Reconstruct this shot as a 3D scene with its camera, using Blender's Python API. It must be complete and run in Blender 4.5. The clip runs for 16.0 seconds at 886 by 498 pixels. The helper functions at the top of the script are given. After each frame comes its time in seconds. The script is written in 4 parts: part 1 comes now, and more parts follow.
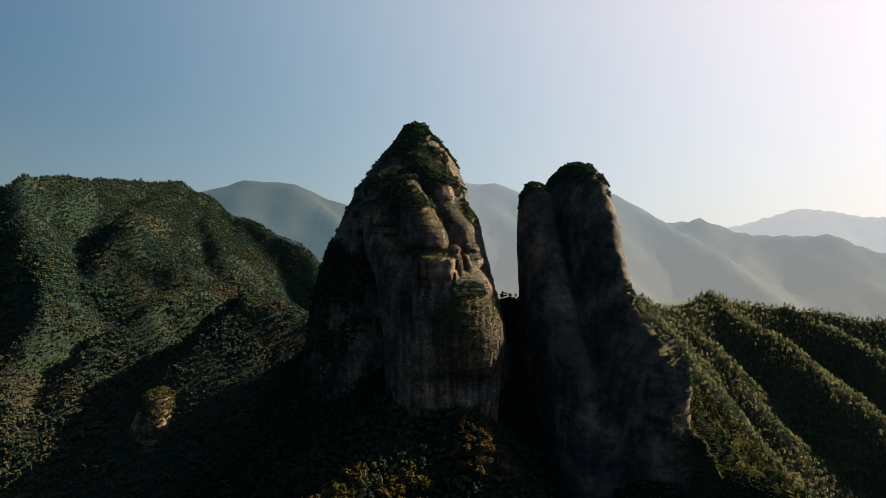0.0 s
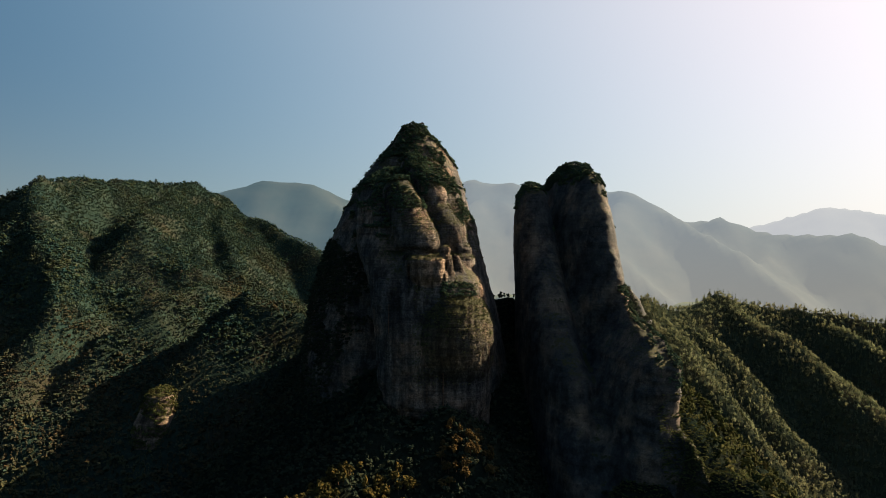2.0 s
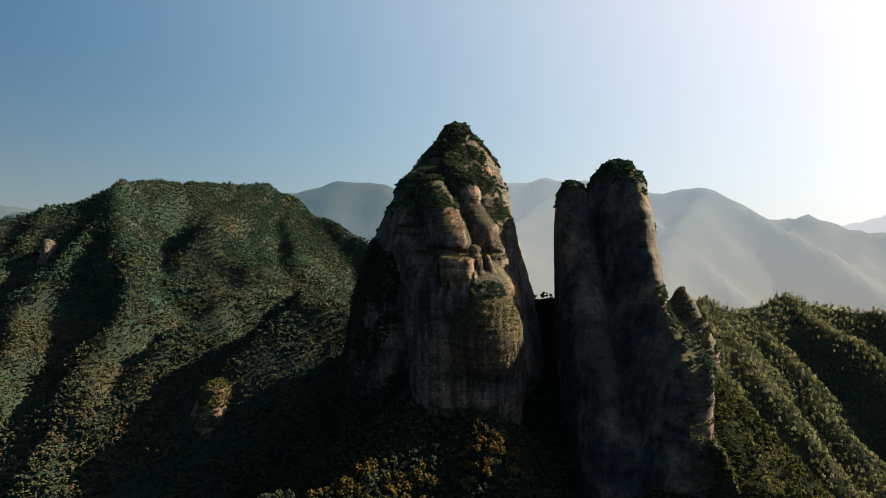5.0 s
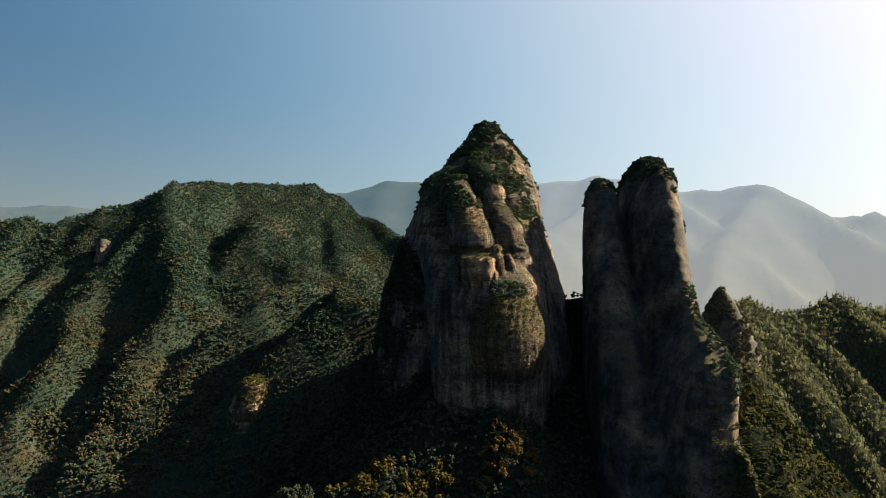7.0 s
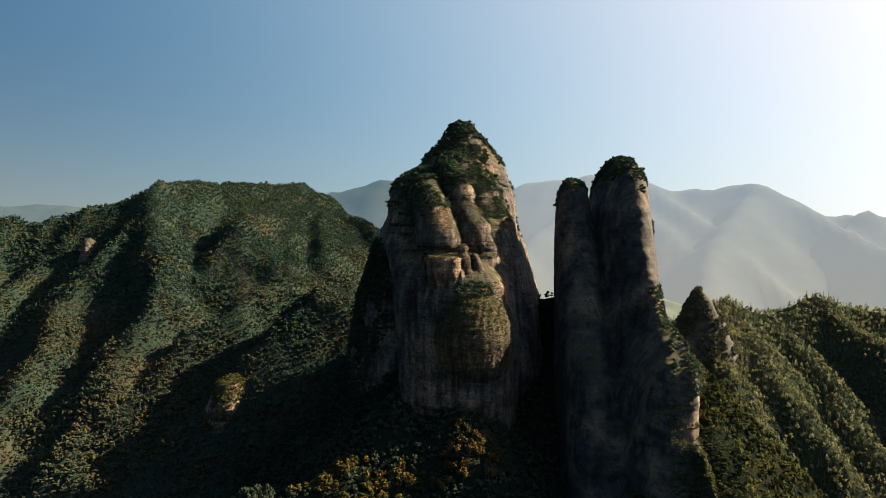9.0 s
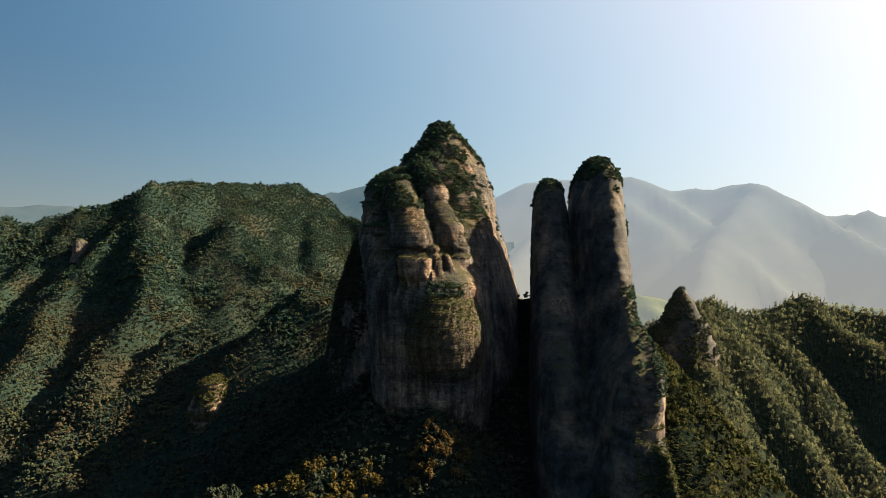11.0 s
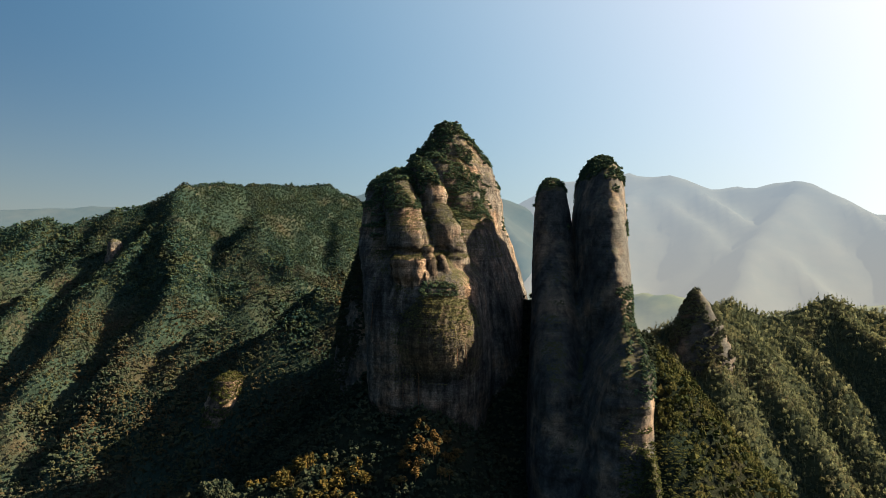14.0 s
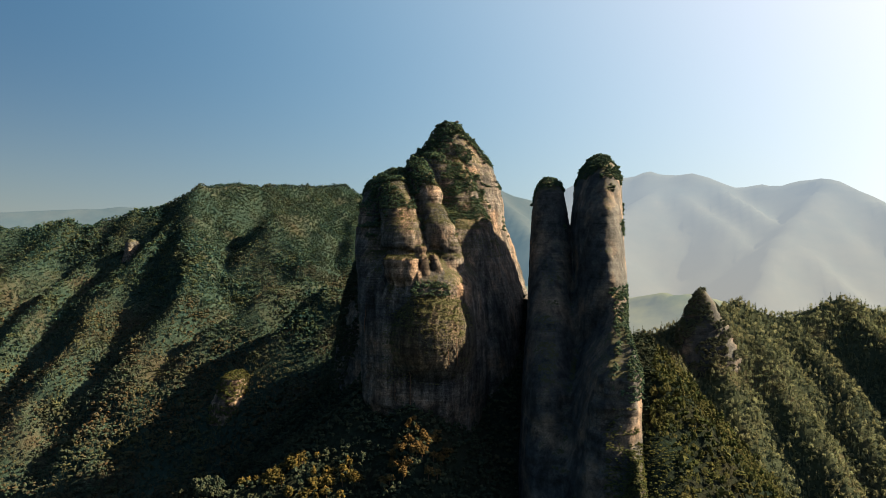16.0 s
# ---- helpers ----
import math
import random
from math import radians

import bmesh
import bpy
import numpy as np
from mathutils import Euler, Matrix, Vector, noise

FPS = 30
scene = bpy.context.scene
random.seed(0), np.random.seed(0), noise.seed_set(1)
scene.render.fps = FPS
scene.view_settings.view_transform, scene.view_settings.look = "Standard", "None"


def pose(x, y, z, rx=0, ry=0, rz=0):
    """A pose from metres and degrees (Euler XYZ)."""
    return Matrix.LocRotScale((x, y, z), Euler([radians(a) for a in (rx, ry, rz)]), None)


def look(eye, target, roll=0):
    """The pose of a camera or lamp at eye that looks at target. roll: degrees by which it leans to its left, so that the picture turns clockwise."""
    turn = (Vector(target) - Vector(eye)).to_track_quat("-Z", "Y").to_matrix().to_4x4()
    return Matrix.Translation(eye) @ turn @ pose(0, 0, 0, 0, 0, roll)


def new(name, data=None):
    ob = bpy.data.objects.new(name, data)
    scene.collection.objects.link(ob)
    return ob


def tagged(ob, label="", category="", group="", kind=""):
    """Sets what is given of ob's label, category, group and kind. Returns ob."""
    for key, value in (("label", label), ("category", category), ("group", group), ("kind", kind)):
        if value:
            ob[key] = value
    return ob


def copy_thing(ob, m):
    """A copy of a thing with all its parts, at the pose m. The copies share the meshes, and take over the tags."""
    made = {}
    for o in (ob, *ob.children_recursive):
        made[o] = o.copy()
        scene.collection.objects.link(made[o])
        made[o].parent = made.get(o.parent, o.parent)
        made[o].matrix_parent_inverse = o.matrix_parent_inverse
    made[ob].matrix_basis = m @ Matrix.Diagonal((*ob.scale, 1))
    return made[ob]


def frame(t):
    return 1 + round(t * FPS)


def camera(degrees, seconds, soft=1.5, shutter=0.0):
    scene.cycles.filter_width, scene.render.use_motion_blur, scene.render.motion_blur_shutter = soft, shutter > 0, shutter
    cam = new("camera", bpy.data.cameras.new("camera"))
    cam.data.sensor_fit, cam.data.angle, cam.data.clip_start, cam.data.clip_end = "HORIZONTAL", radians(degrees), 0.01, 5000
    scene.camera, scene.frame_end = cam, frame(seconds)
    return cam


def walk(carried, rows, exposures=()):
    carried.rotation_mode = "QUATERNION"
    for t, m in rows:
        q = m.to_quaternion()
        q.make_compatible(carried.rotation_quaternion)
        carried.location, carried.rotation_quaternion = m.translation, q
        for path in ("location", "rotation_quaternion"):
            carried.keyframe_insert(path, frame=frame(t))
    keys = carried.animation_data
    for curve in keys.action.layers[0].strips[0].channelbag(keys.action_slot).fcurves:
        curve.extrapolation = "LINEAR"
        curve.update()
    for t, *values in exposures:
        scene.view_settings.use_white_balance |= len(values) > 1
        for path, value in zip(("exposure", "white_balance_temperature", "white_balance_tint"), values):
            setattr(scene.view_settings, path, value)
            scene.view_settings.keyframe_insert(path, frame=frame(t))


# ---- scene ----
cam = camera(66.2, 16.0, soft=0.95)
# heights count from the drone's first height; the valley floor lies at -260 m
METRES, EYE, TILT, LEAN, TURN = 200.0, 0.0, 0.0, 0.0, 0.0
ROWS = [
    (0.0, 0.0, 0.0, 0.0, 0.0, 0.0, -0.0),
    (0.5, 0.03, 0.0005, 0.0004, 0.08, 0.01, 0.01),
    (1.0, 0.0604, 0.0003, 0.0019, 0.66, -0.03, 0.02),
    (1.5, 0.09, 0.0007, 0.0027, 1.23, -0.04, 0.03),
    (2.0, 0.122, 0.0015, 0.003, 1.94, -0.03, 0.02),
    (2.5, 0.1539, 0.0034, 0.0035, 2.97, -0.04, 0.03),
    (3.0, 0.1857, 0.0041, 0.0043, 4.23, -0.06, 0.03),
    (5.5, 0.341, 0.0192, 0.0076, 9.96, -0.17, -0.01),
    (6.0, 0.3717, 0.0234, 0.0085, 11.33, -0.19, -0.01),
    (6.5, 0.4021, 0.0279, 0.0092, 12.68, -0.21, 0.01),
    (7.0, 0.4339, 0.0348, 0.0091, 13.38, -0.24, 0.03),
    (7.5, 0.4637, 0.0416, 0.0099, 13.38, -0.28, 0.03),
    (8.0, 0.4948, 0.0491, 0.0104, 13.36, -0.29, 0.03),
    (8.5, 0.5244, 0.0567, 0.0109, 13.35, -0.32, 0.02),
    (9.0, 0.5555, 0.0653, 0.0113, 13.4, -0.32, 0.03),
    (9.5, 0.5854, 0.0731, 0.0116, 13.5, -0.31, 0.03),
    (10.0, 0.6169, 0.0809, 0.0125, 13.6, -0.32, 0.05),
    (12.5, 0.7694, 0.1162, 0.0138, 15.23, -0.31, 0.05),
    (13.0, 0.8002, 0.1231, 0.0143, 16.08, -0.32, 0.05),
    (13.5, 0.8298, 0.1305, 0.0146, 16.84, -0.32, 0.07),
    (14.0, 0.8609, 0.1383, 0.0151, 17.65, -0.34, 0.09),
    (14.5, 0.8906, 0.1461, 0.0158, 18.45, -0.35, 0.12),
    (15.0, 0.9209, 0.1547, 0.0161, 19.13, -0.37, 0.15),
    (15.5, 0.9502, 0.1632, 0.0168, 19.55, -0.39, 0.17),
    (16.0, 0.9803, 0.1726, 0.0171, 19.84, -0.39, 0.19),
]
walk(cam, [(t, pose(0, 0, EYE, TILT, LEAN, TURN) @ pose(METRES * x, METRES * y, METRES * z, 90 + pitch, roll, yaw)) for t, x, y, z, yaw, pitch, roll in ROWS],
     [(0.0, 1.98), (3.0, 2.1), (5.5, 2.3), (9.0, 2.36), (16.0, 2.52)])

# ---- light ----
SUN_AZ, SUN_EL = 64.0, 32.5      # degrees to the right of the first view, and above the horizon
world = bpy.data.worlds.new("hazy_sky")
scene.world = world
world.use_nodes = True
wt = world.node_tree
wt.nodes.clear()
w_out = wt.nodes.new("ShaderNodeOutputWorld")
w_bg = wt.nodes.new("ShaderNodeBackground")
w_sky = wt.nodes.new("ShaderNodeTexSky")
w_sky.sky_type = "NISHITA"
w_sky.sun_disc = False
w_sky.sun_elevation = radians(SUN_EL)
w_sky.sun_rotation = radians(SUN_AZ)
w_sky.altitude = 500
w_sky.air_density = 1.0
w_sky.dust_density = 1.6
w_sky.ozone_density = 1.5
# the bright aureole that thick haze spreads round the sun
w_dir = wt.nodes.new("ShaderNodeTexCoord")
w_dot = wt.nodes.new("ShaderNodeVectorMath")
w_dot.operation = "DOT_PRODUCT"
w_dot.inputs[1].default_value = (math.sin(radians(SUN_AZ)) * math.cos(radians(SUN_EL)), math.cos(radians(SUN_AZ)) * math.cos(radians(SUN_EL)), math.sin(radians(SUN_EL)))
wt.links.new(w_dir.outputs["Generated"], w_dot.inputs[0])


def w_math(op, a, b):
    n = wt.nodes.new("ShaderNodeMath")
    n.operation = op
    n.use_clamp = op == "MAXIMUM"
    for sock, v in zip(n.inputs, (a, b)):
        if isinstance(v, (int, float)):
            sock.default_value = v
        else:
            wt.links.new(v, sock)
    return n.outputs[0]


def w_mix(how, fac, a, b):
    n = wt.nodes.new("ShaderNodeMixRGB")
    n.blend_type = how
    for sock, v in zip(n.inputs, (fac, a, b)):
        if isinstance(v, (int, float)):
            sock.default_value = v
        elif isinstance(v, tuple):
            sock.default_value = (*v, 1)
        else:
            wt.links.new(v, sock)
    return n.outputs[0]


w_near = w_math("MULTIPLY_ADD", w_dot.outputs["Value"], 0.5)
w_near.node.inputs[2].default_value = 0.5
w_glow = wt.nodes.new("ShaderNodeCombineColor")
for i, (power, gain) in enumerate(((4.5, 6.8), (3.0, 5.0), (2.25, 4.55))):
    wt.links.new(w_math("MULTIPLY", w_math("POWER", w_near, power), gain), w_glow.inputs[i])
w_sep = wt.nodes.new("ShaderNodeSeparateXYZ")
wt.links.new(w_dir.outputs["Generated"], w_sep.inputs[0])
w_low = w_math("POWER", w_math("SUBTRACT", 1.0, w_math("ABSOLUTE", w_sep.outputs["Z"], 0.0)), 9.0)
w_col = w_mix("MULTIPLY", 1.0, w_sky.outputs[0], (0.105, 0.15, 0.165))
# low, forward-scattering haze: the sky overhead and opposite the sun is dimmed to deepen the shade
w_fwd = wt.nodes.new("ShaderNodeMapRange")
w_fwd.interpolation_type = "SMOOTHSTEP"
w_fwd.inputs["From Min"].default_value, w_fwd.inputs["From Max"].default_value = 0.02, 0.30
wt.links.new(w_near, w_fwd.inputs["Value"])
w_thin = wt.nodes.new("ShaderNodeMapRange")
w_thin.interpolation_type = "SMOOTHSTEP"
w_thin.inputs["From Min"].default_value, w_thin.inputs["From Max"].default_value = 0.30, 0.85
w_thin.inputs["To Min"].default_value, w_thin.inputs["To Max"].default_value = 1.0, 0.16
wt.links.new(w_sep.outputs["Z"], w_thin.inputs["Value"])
# extra blue overhead, above the view, to tint the shaded faces
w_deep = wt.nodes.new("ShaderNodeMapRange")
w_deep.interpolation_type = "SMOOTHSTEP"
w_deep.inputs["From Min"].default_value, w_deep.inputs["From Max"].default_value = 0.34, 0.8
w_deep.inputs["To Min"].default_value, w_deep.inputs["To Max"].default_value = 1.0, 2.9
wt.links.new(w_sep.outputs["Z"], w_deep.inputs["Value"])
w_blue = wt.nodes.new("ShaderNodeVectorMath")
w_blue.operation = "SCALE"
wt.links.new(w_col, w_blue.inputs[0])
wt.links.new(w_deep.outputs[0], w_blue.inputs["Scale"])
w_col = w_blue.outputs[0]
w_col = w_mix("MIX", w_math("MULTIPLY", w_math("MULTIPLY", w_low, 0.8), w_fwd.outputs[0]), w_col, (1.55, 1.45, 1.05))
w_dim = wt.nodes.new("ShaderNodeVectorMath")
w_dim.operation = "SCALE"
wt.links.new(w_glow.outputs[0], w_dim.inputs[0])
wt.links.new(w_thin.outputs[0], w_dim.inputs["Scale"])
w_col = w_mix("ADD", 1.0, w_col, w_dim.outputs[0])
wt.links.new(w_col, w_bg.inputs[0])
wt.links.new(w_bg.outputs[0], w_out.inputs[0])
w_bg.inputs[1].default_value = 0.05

sun_data = bpy.data.lights.new("sun", "SUN")
sun_data.energy = 5.0
sun_data.angle = radians(0.6)
sun_data.color = (1.0, 0.77, 0.50)
sun = new("sun", sun_data)
sun_way = Vector((math.sin(radians(SUN_AZ)) * math.cos(radians(SUN_EL)),
                  math.cos(radians(SUN_AZ)) * math.cos(radians(SUN_EL)), math.sin(radians(SUN_EL))))
sun.matrix_world = look(sun_way * 1000, (0, 0, 0))


# ---- materials ----
def material(name):
    m = bpy.data.materials.new(name)
    m.use_nodes = True
    t = m.node_tree
    t.nodes.clear()
    out = t.nodes.new("ShaderNodeOutputMaterial")
    return m, t, out


def node(t, kind, **values):
    n = t.nodes.new(kind)
    for key, value in values.items():
        n.inputs[key].default_value = value
    return n


def noise_tex(t, vec, scale, detail=4.0, rough=0.55, stretch=(1, 1, 1)):
    mp = t.nodes.new("ShaderNodeMapping")
    mp.inputs["Scale"].default_value = stretch
    t.links.new(vec, mp.inputs["Vector"])
    n = node(t, "ShaderNodeTexNoise", Scale=scale, Detail=detail, Roughness=rough)
    t.links.new(mp.outputs[0], n.inputs["Vector"])
    return n.outputs["Fac"]


def ramp(t, fac, stops):
    r = t.nodes.new("ShaderNodeValToRGB")
    while len(r.color_ramp.elements) < len(stops):
        r.color_ramp.elements.new(0.5)
    for e, (at, c) in zip(r.color_ramp.elements, stops):
        e.position = at
        e.color = (*c, 1) if len(c) == 3 else c
    t.links.new(fac, r.inputs[0])
    return r.outputs[0]


def grey(v):
    return (v, v, v)


def mix(t, fac, a, b, how="MIX"):
    m = t.nodes.new("ShaderNodeMixRGB")
    m.blend_type = how
    for sock, v in ((m.inputs[0], fac), (m.inputs[1], a), (m.inputs[2], b)):
        if isinstance(v, (int, float)):
            sock.default_value = v
        elif isinstance(v, tuple):
            sock.default_value = (*v, 1)
        else:
            t.links.new(v, sock)
    return m.outputs[0]


def maths(t, op, a, b=0.0):
    m = t.nodes.new("ShaderNodeMath")
    m.operation = op
    for sock, v in ((m.inputs[0], a), (m.inputs[1], b)):
        if isinstance(v, (int, float)):
            sock.default_value = v
        else:
            t.links.new(v, sock)
    return m.outputs[0]


def rock_material(name, low, mid, high, moss=0.5, bold=1.0):
    m, t, out = material(name)
    geo = t.nodes.new("ShaderNodeNewGeometry")
    pos = geo.outputs["Position"]
    sep = t.nodes.new("ShaderNodeSeparateXYZ")
    t.links.new(geo.outputs["Normal"], sep.inputs[0])
    big = noise_tex(t, pos, 0.035, 5, 0.6)
    blot = noise_tex(t, pos, 0.11, 5, 0.7)
    layers = noise_tex(t, pos, 0.06, 5, 0.7, (0.3, 0.3, 11.0))
    fine = noise_tex(t, pos, 0.55, 6, 0.7)
    streaks = noise_tex(t, pos, 0.16, 5, 0.65, (1.6, 1.6, 0.09))
    base = ramp(t, big, [(0.33, low), (0.5, mid), (0.7, high)])
    base = mix(t, 0.26 * bold, base, ramp(t, layers, [(0.36, grey(0.22)), (0.48, grey(0.9)), (0.66, grey(1.45))]), "MULTIPLY")
    base = mix(t, 0.5 * bold, base, ramp(t, streaks, [(0.38, grey(0.25)), (0.5, grey(0.9)), (0.66, grey(1.6))]), "MULTIPLY")
    base = mix(t, 0.8, base, ramp(t, blot, [(0.36, grey(0.3)), (0.52, grey(1.0)), (0.68, grey(1.5))]), "MULTIPLY")
    base = mix(t, 0.7 * bold, base, ramp(t, fine, [(0.32, grey(0.35)), (0.68, grey(1.6))]), "MULTIPLY")
    # grain of pebbles and pits, thin dark bedding seams, damp hanging stains
    grain = noise_tex(t, pos, 1.5, 4, 0.75)
    seams = noise_tex(t, pos, 0.045, 3, 0.5, (0.25, 0.25, 16.0))
    seam = ramp(t, maths(t, "ABSOLUTE", maths(t, "SUBTRACT", seams, 0.5)), [(0.004, grey(0.32)), (0.022, grey(1))])
    base = mix(t, 0.75, base, ramp(t, grain, [(0.34, grey(0.3)), (0.5, grey(0.95)), (0.66, grey(1.75))]), "MULTIPLY")
    base = mix(t, 0.5, base, seam, "MULTIPLY")
    damp = noise_tex(t, pos, 0.07, 5, 0.7, (2.4, 2.4, 0.12))
    base = mix(t, 0.7 * min(1.0, bold), base, ramp(t, damp, [(0.40, grey(0.28)), (0.53, grey(1.0)), (0.7, grey(1.35))]), "MULTIPLY")
    up = maths(t, "ADD", sep.outputs["Z"], maths(t, "MULTIPLY", maths(t, "SUBTRACT", fine, 0.5), 2.2))
    up = maths(t, "ADD", up, maths(t, "MULTIPLY", maths(t, "SUBTRACT", blot, 0.5), 1.8))
    cover = ramp(t, up, [(0.62 - 0.35 * moss, grey(0)), (0.85 - 0.35 * moss, grey(1))])
    green = ramp(t, fine, [(0.3, (0.014, 0.018, 0.009)), (0.55, (0.034, 0.036, 0.014)), (0.75, (0.07, 0.058, 0.024))])
    base = mix(t, cover, base, green)
    bump = node(t, "ShaderNodeBump", Strength=0.85 * bold, Distance=2.4)
    hgt = maths(t, "ADD", maths(t, "MULTIPLY", layers, 0.9), maths(t, "MULTIPLY", fine, 0.8))
    hgt = maths(t, "ADD", hgt, maths(t, "MULTIPLY", streaks, 0.5))
    hgt = maths(t, "ADD", hgt, maths(t, "MULTIPLY", blot, 0.6))
    hgt = maths(t, "ADD", hgt, maths(t, "MULTIPLY", grain, 0.35))
    hgt = maths(t, "ADD", hgt, maths(t, "MULTIPLY", seam, 0.12))
    t.links.new(hgt, bump.inputs["Height"])
    b = node(t, "ShaderNodeBsdfPrincipled", Roughness=0.9)
    b.inputs["Specular IOR Level"].default_value = 0.15
    t.links.new(base, b.inputs["Base Color"])
    t.links.new(bump.outputs[0], b.inputs["Normal"])
    t.links.new(b.outputs[0], out.inputs[0])
    return m


def leaf_material(name, dark, mid, light, rust, rust_share=0.25, glow=0.3, patch=0.008, autumn=None):
    """Foliage: shade by clump, patches of autumn colour by place, and leaves that let light through.
    autumn: the two heights between which the woods turn from green to autumn colours, downhill."""
    m, t, out = material(name)
    geo = t.nodes.new("ShaderNodeNewGeometry")
    pos = geo.outputs["Position"]
    isl = geo.outputs["Random Per Island"]
    base = ramp(t, isl, [(0.0, dark), (0.5, mid), (1.0, light)])
    big = noise_tex(t, pos, patch, 5, 0.65)
    if autumn:
        sep = t.nodes.new("ShaderNodeSeparateXYZ")
        t.links.new(pos, sep.inputs[0])
        mr = t.nodes.new("ShaderNodeMapRange")
        mr.inputs["From Min"].default_value, mr.inputs["From Max"].default_value = autumn
        mr.inputs["To Min"].default_value, mr.inputs["To Max"].default_value = -0.06, 0.15
        t.links.new(sep.outputs["Z"], mr.inputs["Value"])
        big = maths(t, "ADD", big, mr.outputs[0])
    base = mix(t, ramp(t, big, [(0.62 - 0.35 * rust_share, grey(0)), (0.78 - 0.3 * rust_share, grey(0.85))]), base, mix(t, isl, rust, mid))
    gold = noise_tex(t, pos, patch * 2.7, 4, 0.7)
    base = mix(t, ramp(t, gold, [(0.6 - 0.2 * rust_share, grey(0)), (0.75 - 0.2 * rust_share, grey(0.7))]), base, mix(t, isl, light, mix(t, 0.5, rust, light)))
    base = mix(t, 0.6, base, ramp(t, noise_tex(t, pos, 0.06, 4), [(0.3, grey(0.45)), (0.7, grey(1.35))]), "MULTIPLY")
    d = node(t, "ShaderNodeBsdfDiffuse", Roughness=0.6)
    tr = t.nodes.new("ShaderNodeBsdfTranslucent")
    t.links.new(base, d.inputs[0])
    t.links.new(mix(t, 0.4, base, (0.15, 0.155, 0.07)), tr.inputs[0])
    ms = node(t, "ShaderNodeMixShader", Fac=glow)
    t.links.new(d.outputs[0], ms.inputs[1])
    t.links.new(tr.outputs[0], ms.inputs[2])
    t.links.new(ms.outputs[0], out.inputs[0])
    return m


def soil_material(name, a, b, c):
    m, t, out = material(name)
    geo = t.nodes.new("ShaderNodeNewGeometry")
    pos = geo.outputs["Position"]
    sep = t.nodes.new("ShaderNodeSeparateXYZ")
    t.links.new(geo.outputs["Normal"], sep.inputs[0])
    big = noise_tex(t, pos, 0.012, 6, 0.65)
    fine = noise_tex(t, pos, 0.3, 5, 0.7)
    base = ramp(t, big, [(0.3, a), (0.5, b), (0.7, c)])
    base = mix(t, 0.8, base, ramp(t, fine, [(0.3, grey(0.4)), (0.7, grey(1.4))]), "MULTIPLY")
    steep = ramp(t, sep.outputs["Z"], [(0.34, grey(1)), (0.48, grey(0))])
    base = mix(t, steep, base, ramp(t, fine, [(0.3, (0.05, 0.036, 0.026)), (0.7, (0.13, 0.082, 0.056))]))
    bump = node(t, "ShaderNodeBump", Strength=0.8, Distance=2.0)
    t.links.new(fine, bump.inputs["Height"])
    b_ = node(t, "ShaderNodeBsdfDiffuse", Roughness=0.8)
    t.links.new(base, b_.inputs[0])
    t.links.new(bump.outputs[0], b_.inputs["Normal"])
    t.links.new(b_.outputs[0], out.inputs[0])
    return m


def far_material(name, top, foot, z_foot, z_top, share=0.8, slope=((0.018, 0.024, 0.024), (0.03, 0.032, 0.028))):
    """Distant mountains: the lit haze in front of them is painted in as emission over a dim wooded slope."""
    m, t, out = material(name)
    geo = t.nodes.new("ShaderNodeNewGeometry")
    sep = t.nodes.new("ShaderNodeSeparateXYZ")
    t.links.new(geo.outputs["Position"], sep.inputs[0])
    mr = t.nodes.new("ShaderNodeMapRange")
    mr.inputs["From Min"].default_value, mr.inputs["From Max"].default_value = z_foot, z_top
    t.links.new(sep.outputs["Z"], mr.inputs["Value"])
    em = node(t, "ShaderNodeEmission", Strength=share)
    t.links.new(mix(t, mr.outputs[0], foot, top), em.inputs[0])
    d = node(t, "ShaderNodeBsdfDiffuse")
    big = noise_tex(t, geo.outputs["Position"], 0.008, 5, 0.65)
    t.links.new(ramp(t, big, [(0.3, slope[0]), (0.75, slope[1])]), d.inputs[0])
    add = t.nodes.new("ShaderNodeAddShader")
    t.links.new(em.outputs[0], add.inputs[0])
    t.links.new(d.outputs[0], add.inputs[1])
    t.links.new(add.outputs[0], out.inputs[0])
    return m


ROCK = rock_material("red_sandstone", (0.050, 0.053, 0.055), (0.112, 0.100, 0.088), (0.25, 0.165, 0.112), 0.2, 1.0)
# darker copy of the sandstone: the pillars' shade is put into its colour
ROCK_PILLAR = rock_material("shaded_sandstone", (0.030, 0.034, 0.036), (0.052, 0.052, 0.050), (0.165, 0.12, 0.085), -0.2, 0.38)
ROCK_ORANGE = rock_material("fresh_orange_sandstone", (0.08, 0.068, 0.058), (0.19, 0.14, 0.105), (0.36, 0.24, 0.16), -0.1)
ROCK_GRASSY = rock_material("grass_tufted_sandstone", (0.030, 0.033, 0.031), (0.062, 0.056, 0.044), (0.13, 0.095, 0.058), 0.9)
LIME = soil_material("lime_crust", (0.26, 0.26, 0.25), (0.34, 0.33, 0.31), (0.42, 0.40, 0.37))
# the greens hold extra blue, put in for haze; the rust is leaf colour
LEAF_HILL = leaf_material("hazed_hill_foliage", (0.015, 0.043, 0.046), (0.027, 0.058, 0.048), (0.058, 0.076, 0.036), (0.098, 0.064, 0.030), 0.42, 0.34, 0.011, (-10, -170))
# leaf colour paled to carry the haze that lies before the ridge
LEAF_RIGHT = leaf_material("hazed_ridge_foliage", (0.078, 0.106, 0.080), (0.102, 0.128, 0.085), (0.125, 0.134, 0.078), (0.15, 0.112, 0.07), 0.4, 0.48)
